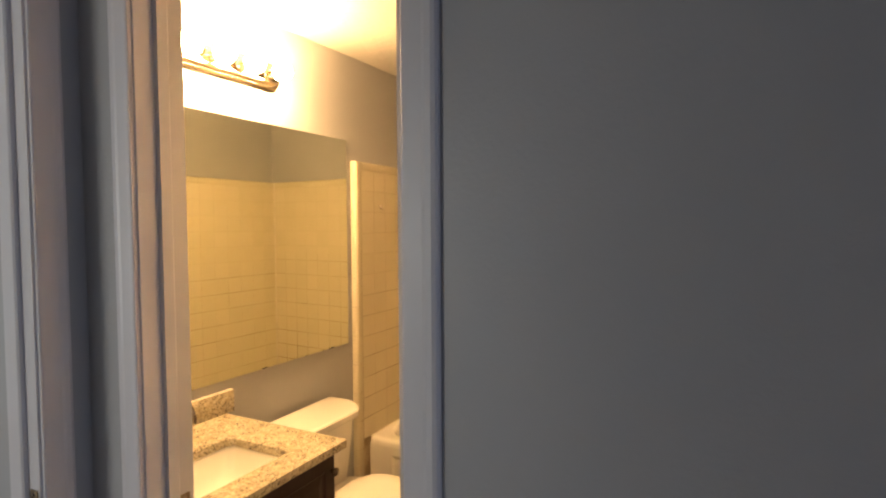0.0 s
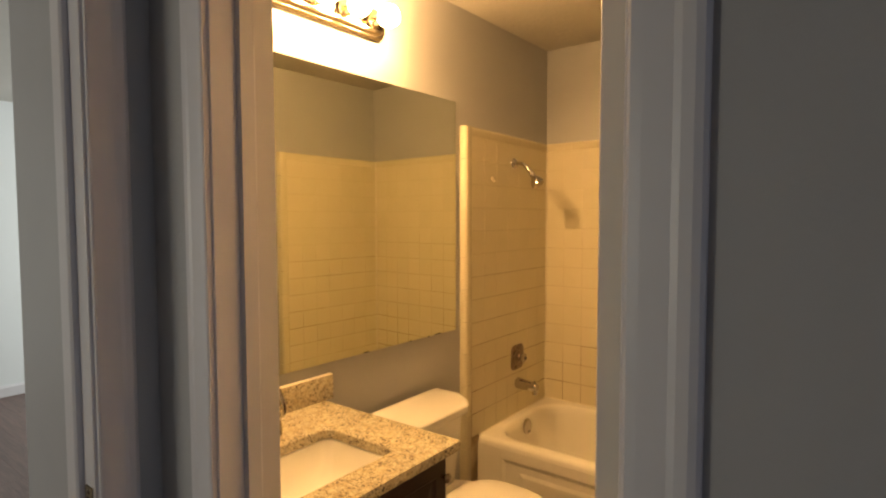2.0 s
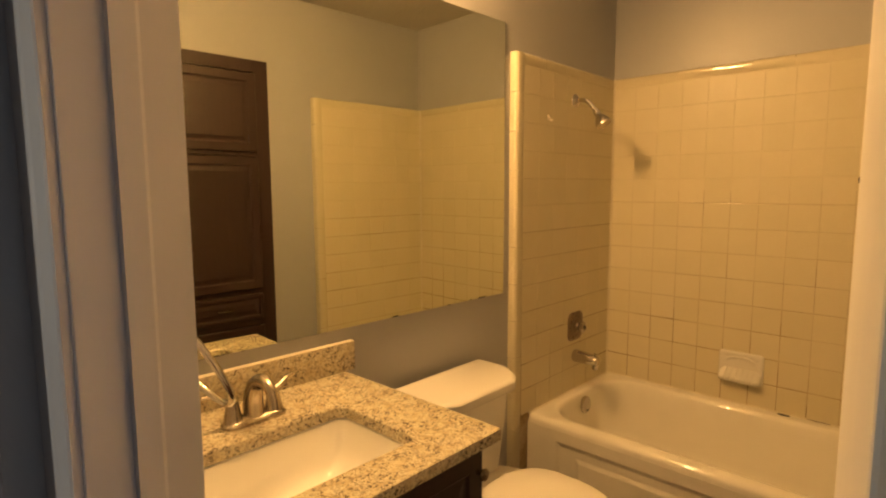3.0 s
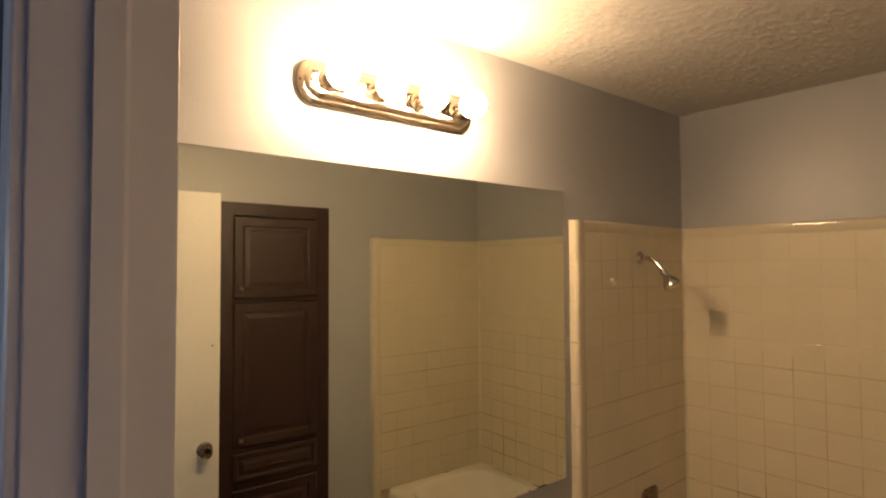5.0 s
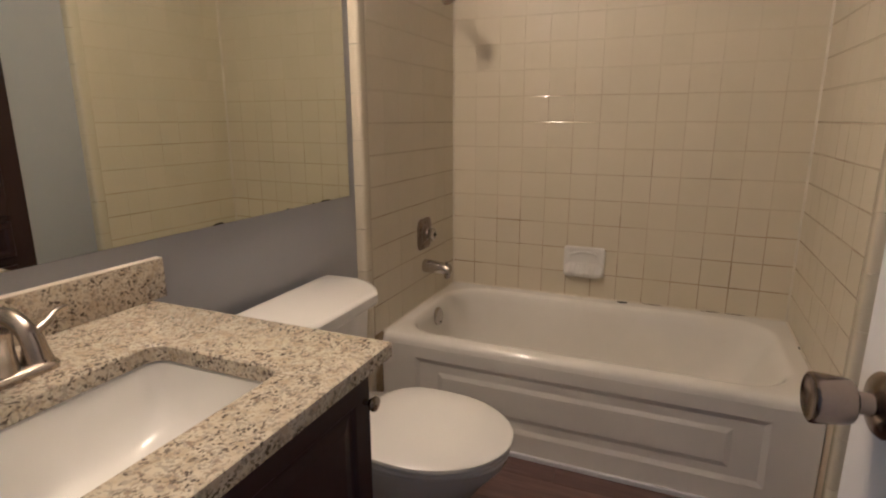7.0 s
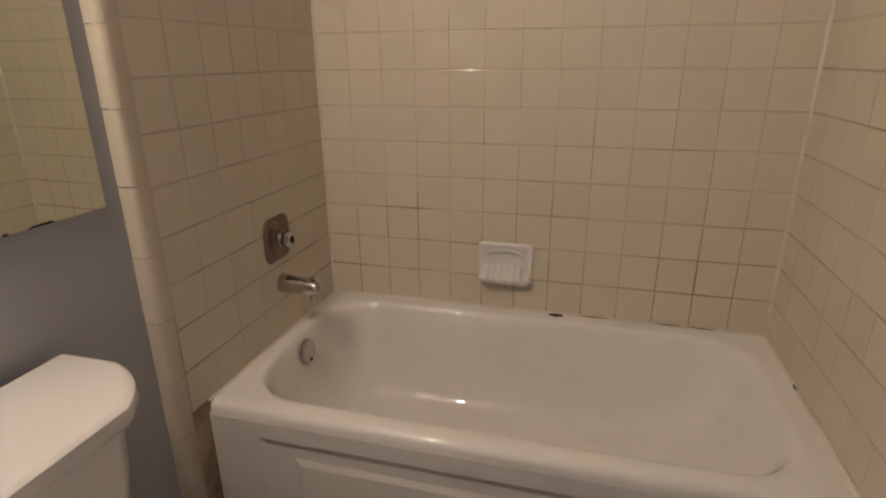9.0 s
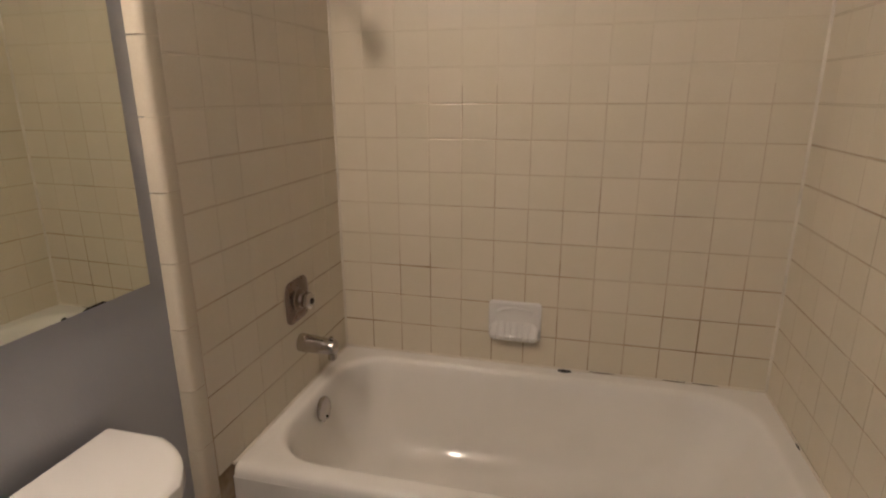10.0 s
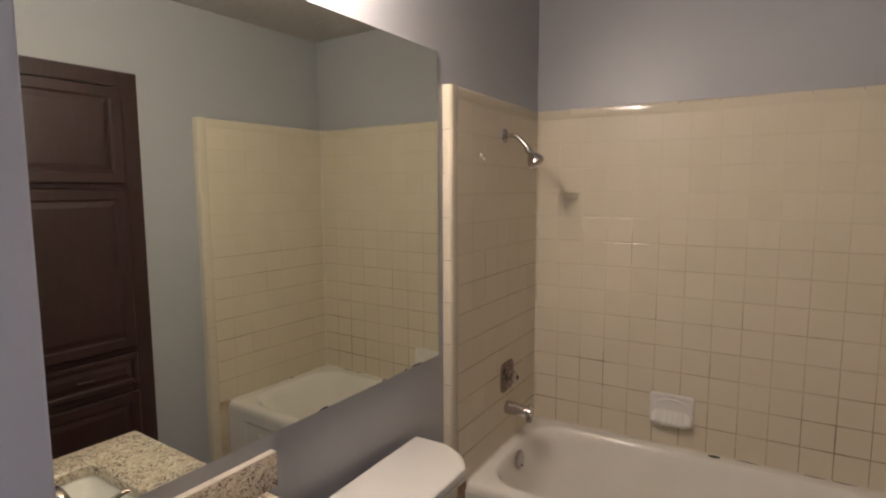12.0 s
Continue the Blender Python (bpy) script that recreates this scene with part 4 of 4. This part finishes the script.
def towel_ring():
    ob = thing("towel_ring", "chrome towel ring on the wall beside the door", "towel ring")
    cx, cz, R, y = 0.600, 1.142, 0.087, YS1 + 0.070
    tilt = radians(28)
    bm = B()
    turned(bm, [(0.026, 0.0), (0.025, 0.006), (0.014, 0.012), (0.010, 0.018), (0.010, 0.024), (0.013, 0.028), (0.012, 0.036), (0.0, 0.039)], Matrix.Translation((cx, YS1, cz + R * math.cos(tilt))) @ Matrix.Rotation(radians(-90), 4, 'X'), 20)
    part("post", bm, M_chrome, ob)
    bm = B()
    n, k = 48, 12
    vs = []
    for i in range(n):
        a = 2 * math.pi * i / n
        row = []
        for j in range(k):
            b = 2 * math.pi * j / k
            r = R + 0.0042 * math.cos(b)
            row.append(bm.verts.new((cx + r * math.cos(a), y + 0.0042 * math.sin(b) - r * math.sin(a) * math.sin(tilt), cz + r * math.sin(a) * math.cos(tilt) + 0.0042 * math.sin(b) * math.sin(tilt))))
        vs.append(row)
    for i in range(n):
        for j in range(k):
            bm.faces.new((vs[i][j], vs[(i + 1) % n][j], vs[(i + 1) % n][(j + 1) % k], vs[i][(j + 1) % k]))
    part("ring", bm, M_chrome, ob)


towel_ring()


# ---------------- linen cabinet ----------------
def linen_cabinet():
    ob = thing("linen_cabinet", "tall dark espresso built-in linen cabinet with doors and a drawer", "cabinet")
    xf = EAST - 0.004
    bm = B()
    box(bm, EAST + 0.002, EAST + 0.46, CY0 + 0.003, CY1 - 0.003, 0.0, CZ1 - 0.003)
    part("body", bm, M_espresso, ob, smooth=False)
    y0, y1 = CY0 - 0.008, CY1 + 0.008
    for a, b, za, zb, nm in ((y0, y0 + 0.085, 0.0, CZ1 + 0.006, "stile"), (y1 - 0.085, y1, 0.0, CZ1 + 0.006, "stile"),
                             (y0 + 0.085, y1 - 0.085, CZ1 - 0.06, CZ1 + 0.006, "rail"), (y0 + 0.085, y1 - 0.085, 1.530, 1.560, "rail"),
                             (y0 + 0.085, y1 - 0.085, 0.775, 0.805, "rail"), (y0 + 0.085, y1 - 0.085, 0.595, 0.625, "rail"), (y0 + 0.085, y1 - 0.085, 0.0, 0.10, "rail")):
        bm = B()
        box(bm, EAST - 0.018, EAST - 0.001, a, b, za, zb)
        part(nm, bm, M_espresso, ob, smooth=False, bevel=0.001)
    da, db = y0 + 0.078, y1 - 0.078
    for za, zb, kz, rail in ((1.550, 1.968, 1.600, 0.045), (0.800, 1.525, 0.845, 0.045), (0.095, 0.590, 0.555, 0.045)):
        d = shaker(ob, EAST - 0.019, da, db, za, zb, rail, -1)
        cabinet_knob(d, EAST - 0.037, da + 0.030, kz, -1)
    d = shaker(ob, EAST - 0.019, da, db, 0.628, 0.772, 0.022, -1, "drawer_front")
    bm = B()
    yc = 0.5 * (da + db)
    tube(bm, arc_points([(EAST - 0.034, yc - 0.04, 0.700), (EAST - 0.052, yc - 0.034, 0.700), (EAST - 0.056, yc, 0.700), (EAST - 0.052, yc + 0.034, 0.700), (EAST - 0.034, yc + 0.04, 0.700)], 5), 0.0042, 10)
    part("pull", bm, M_nickel, d, "brushed-metal bow pull")
    return ob


linen_cabinet()

# ---------------- bedroom outlet ----------------
ou = thing("wall_outlet", "white plastic wall outlet low on the bedroom wall", "outlet")
om = Matrix(((0, 0, 1, -4.05), (1, 0, 0, 1.672), (0, 1, 0, 0.345), (0, 0, 0, 1)))
bm = B()
loft(bm, [[tuple(om @ Vector(p)) for p in rr(-0.036 + d, 0.036 - d, -0.058 + d, 0.058 - d, 0.005, h, 4)] for d, h in ((0, 0.0), (0, 0.003), (0.003, 0.006))])
part("cover_plate", bm, M_plate, ou)
for s in (-1, 1):
    bm = B()
    loft(bm, [[tuple(om @ Vector(p)) for p in rr(-0.017 + d, 0.017 - d, s * 0.021 - 0.014 + d, s * 0.021 + 0.014 - d, 0.008, h, 4)] for d, h in ((0, 0.005), (0.001, 0.008))])
    part("socket", bm, M_plate, ou)

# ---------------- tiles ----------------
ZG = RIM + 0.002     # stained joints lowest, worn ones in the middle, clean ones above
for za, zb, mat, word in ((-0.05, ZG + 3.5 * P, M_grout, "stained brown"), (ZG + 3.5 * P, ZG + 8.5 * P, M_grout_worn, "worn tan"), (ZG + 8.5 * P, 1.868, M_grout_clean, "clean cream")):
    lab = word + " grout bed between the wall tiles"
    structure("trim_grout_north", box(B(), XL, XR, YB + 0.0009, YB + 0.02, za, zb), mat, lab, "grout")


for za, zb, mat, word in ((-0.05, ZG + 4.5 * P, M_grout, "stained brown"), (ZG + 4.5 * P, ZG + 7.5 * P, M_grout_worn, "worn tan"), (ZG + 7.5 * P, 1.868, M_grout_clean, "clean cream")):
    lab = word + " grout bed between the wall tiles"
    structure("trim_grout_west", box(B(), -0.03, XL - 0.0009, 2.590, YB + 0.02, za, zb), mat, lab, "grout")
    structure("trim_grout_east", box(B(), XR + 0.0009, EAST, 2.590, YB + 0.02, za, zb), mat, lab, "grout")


def piece_mesh(name, rings, material, edge=None):
    bm = B()
    loft(bm, rings, False, True)
    bmesh.ops.recalc_face_normals(bm, faces=bm.faces)
    me = bpy.data.meshes.new(name)
    bm.to_mesh(me)
    bm.free()
    me.materials.append(material)
    if edge:
        me.materials.append(edge)
        n = len(me.polygons)
        for p in me.polygons:
            p.material_index = 1 if p.index < n - 1 else 0
    return me


def tile_mesh(w, h, name="tile", k=1.0):
    """A glazed tile with eased edges; k scales the easing of its upright edges."""
    q = lambda d, z: [(-w / 2 + d * k, -h / 2 + d, z), (w / 2 - d * k, -h / 2 + d, z), (w / 2 - d * k, h / 2 - d, z), (-w / 2 + d * k, h / 2 - d, z)]
    return piece_mesh(name, [q(0, -0.005), q(0.0002, -0.0014), q(0.0008, -0.0004), q(0.0022, 0.0)], M_tile, M_tile_edge)


GAP = 0.0022
me_tile = tile_mesh(P - 0.0018, P - GAP, k=0.6)
me_tile_low = tile_mesh(P - 0.0028, P - 0.0034, k=0.6)
me_tile_upper = tile_mesh(P - 0.0014, P - GAP, k=0.6)
me_tile_close = tile_mesh(P - 0.0007, P - GAP, k=0.3)     # set with tight upright joints
TILT = random.Random(11)


def lay(me, parent, m, tilt=0.22):
    ob = new("tile", me)
    ob.parent = parent
    ob.matrix_parent_inverse = parent.matrix_basis.inverted()
    t = Matrix.Rotation(radians(TILT.gauss(0, tilt)), 4, 'X') @ Matrix.Rotation(radians(TILT.gauss(0, tilt)), 4, 'Y')
    ob.matrix_basis = m @ Matrix.Translation((TILT.gauss(0, 0.0004), TILT.gauss(0, 0.0004), 0)) @ t
    return ob


north = lambda x, z: Matrix(((1, 0, 0, x), (0, 0, -1, YB), (0, 1, 0, z), (0, 0, 0, 1)))
west = lambda y, z: Matrix(((0, 0, 1, XL), (1, 0, 0, y), (0, 1, 0, z), (0, 0, 0, 1)))
east = lambda y, z: Matrix(((0, 0, -1, XR), (-1, 0, 0, y), (0, 1, 0, z), (0, 0, 0, 1)))
for j in range(13):
    z = RIM + 0.002 + (j + 0.5) * P
    for i in range(13):
        lay(me_tile_low if j < 4 else me_tile if j < 8 else me_tile_upper, wall_north, north(XL + (i + 0.5) * P, z))
    for i in range(7):
        lay(me_tile_close, wall_west, west(YB - (i + 0.5) * P, z), 0.07)
        lay(me_tile_close, wall_east, east(YB - (i + 0.5) * P, z), 0.14)
# a narrow column in front of the tub, down to the floor, needs no tiles but the rounded edge pieces
ZT = RIM + 0.002 + 13 * P
YE = YB - 7 * P
L6 = 0.1535


def edge_mesh(length, wide, deep, name, round_over):
    """A bullnose: face wide, rounded over to a return of that depth. Local x along, y away from the field, z out."""
    g = GAP / 2
    prof = [(g, -0.006), (g, -0.0012), (g + 0.002, 0.0)]
    r = round_over
    prof += [(wide - r + r * math.sin(a), -r + r * math.cos(a)) for a in (math.pi / 2 * i / 6 for i in range(7))]
    prof += [(wide, -deep)]
    h = length / 2 - g
    rings = [[(x * h, y, z) for y, z in prof] for x in (-1, 1)]
    bm = B()
    loft(bm, rings, True, True, False)
    me = bpy.data.meshes.new(name)
    bmesh.ops.recalc_face_normals(bm, faces=bm.faces)
    bm.to_mesh(me)
    bm.free()
    me.materials.append(M_tile_edge)
    me.shade_smooth()
    me.set_sharp_from_angle(angle=radians(45))
    return me


me_side = edge_mesh(L6, 0.048, 0.045, "edge_tile", 0.015)
me_cap = edge_mesh(L6, 0.046, 0.030, "cap_tile", 0.010)


def columns(a, b):
    return Matrix((tuple(a), tuple(b), tuple(Vector(a).cross(Vector(b))))).transposed().to_4x4()


def place_edge(me, parent, org, along, away, length_scale=1.0):
    m = Matrix.Translation(org) @ columns(along, away) @ Matrix.Diagonal((length_scale, 1, 1, 1))
    return lay(me, parent, m, 0.12)


z = ZT + 0.046
while z - L6 > -0.06:
    place_edge(me_side, wall_west, (XL, YE, z - L6 / 2), (0, 0, 1), (0, -1, 0))
    place_edge(me_side, wall_east, (XR, YE, z - L6 / 2), (0, 0, -1), (0, -1, 0))
    z -= L6
for i in range(10):
    x = XL + (i + 0.5) * L6
    if i < 9:
        place_edge(me_cap, wall_north, (x, YB, ZT), (1, 0, 0), (0, 0, 1))
    else:
        rest = XR - (XL + 9 * L6)
        place_edge(me_cap, wall_north, (XR - rest / 2, YB, ZT), (1, 0, 0), (0, 0, 1), rest / L6)
for i in range(5):
    y = YB - (i + 0.5) * (YB - YE) / 5
    sc = (YB - YE) / 5 / L6
    place_edge(me_cap, wall_west, (XL, y, ZT), (0, 1, 0), (0, 0, 1), sc)
    place_edge(me_cap, wall_east, (XR, y, ZT), (0, -1, 0), (0, 0, 1), sc)

# ---------------- planks ----------------
def plank_mesh(length, wide):
    q = lambda d, z: [(-length / 2 + d, -wide / 2 + d, z), (length / 2 - d, -wide / 2 + d, z), (length / 2 - d, wide / 2 - d, z), (-length / 2 + d, wide / 2 - d, z)]
    return piece_mesh("plank", [q(0, -0.006), q(0, -0.0005), q(0.0005, 0.0)], M_plank)


PW, PL = 0.152, 1.21
me_plank = plank_mesh(PL - 0.0008, PW - 0.0008)
PLR = random.Random(3)


def planks(parent, x0, x1, y0, y1):
    row = 0
    y = y0
    while y < y1 - 0.01:
        w = min(PW, y1 - y)
        x = x0 - PLR.random() * PL * 0.8
        while x < x1 - 0.01:
            a, b = max(x, x0), min(x + PL, x1)
            if b - a > 0.02:
                ob = new("plank", me_plank)
                ob.parent = parent
                ob.matrix_basis = Matrix.Translation(((a + b) / 2, y + w / 2, 0)) @ Matrix.Diagonal(((b - a) / PL, w / PW, 1, 1))
            x += PL
        y += PW


planks(floor_bath, -0.03, EAST, YS0, YT)
planks(floor_hall, HX - 0.11, 3.4, -0.5, YS0)
planks(floor_bed, -4.05, -0.085, -2.5, 4.1)
planks(floor_bed, -0.085, HX - 0.11, -2.5, YS0)
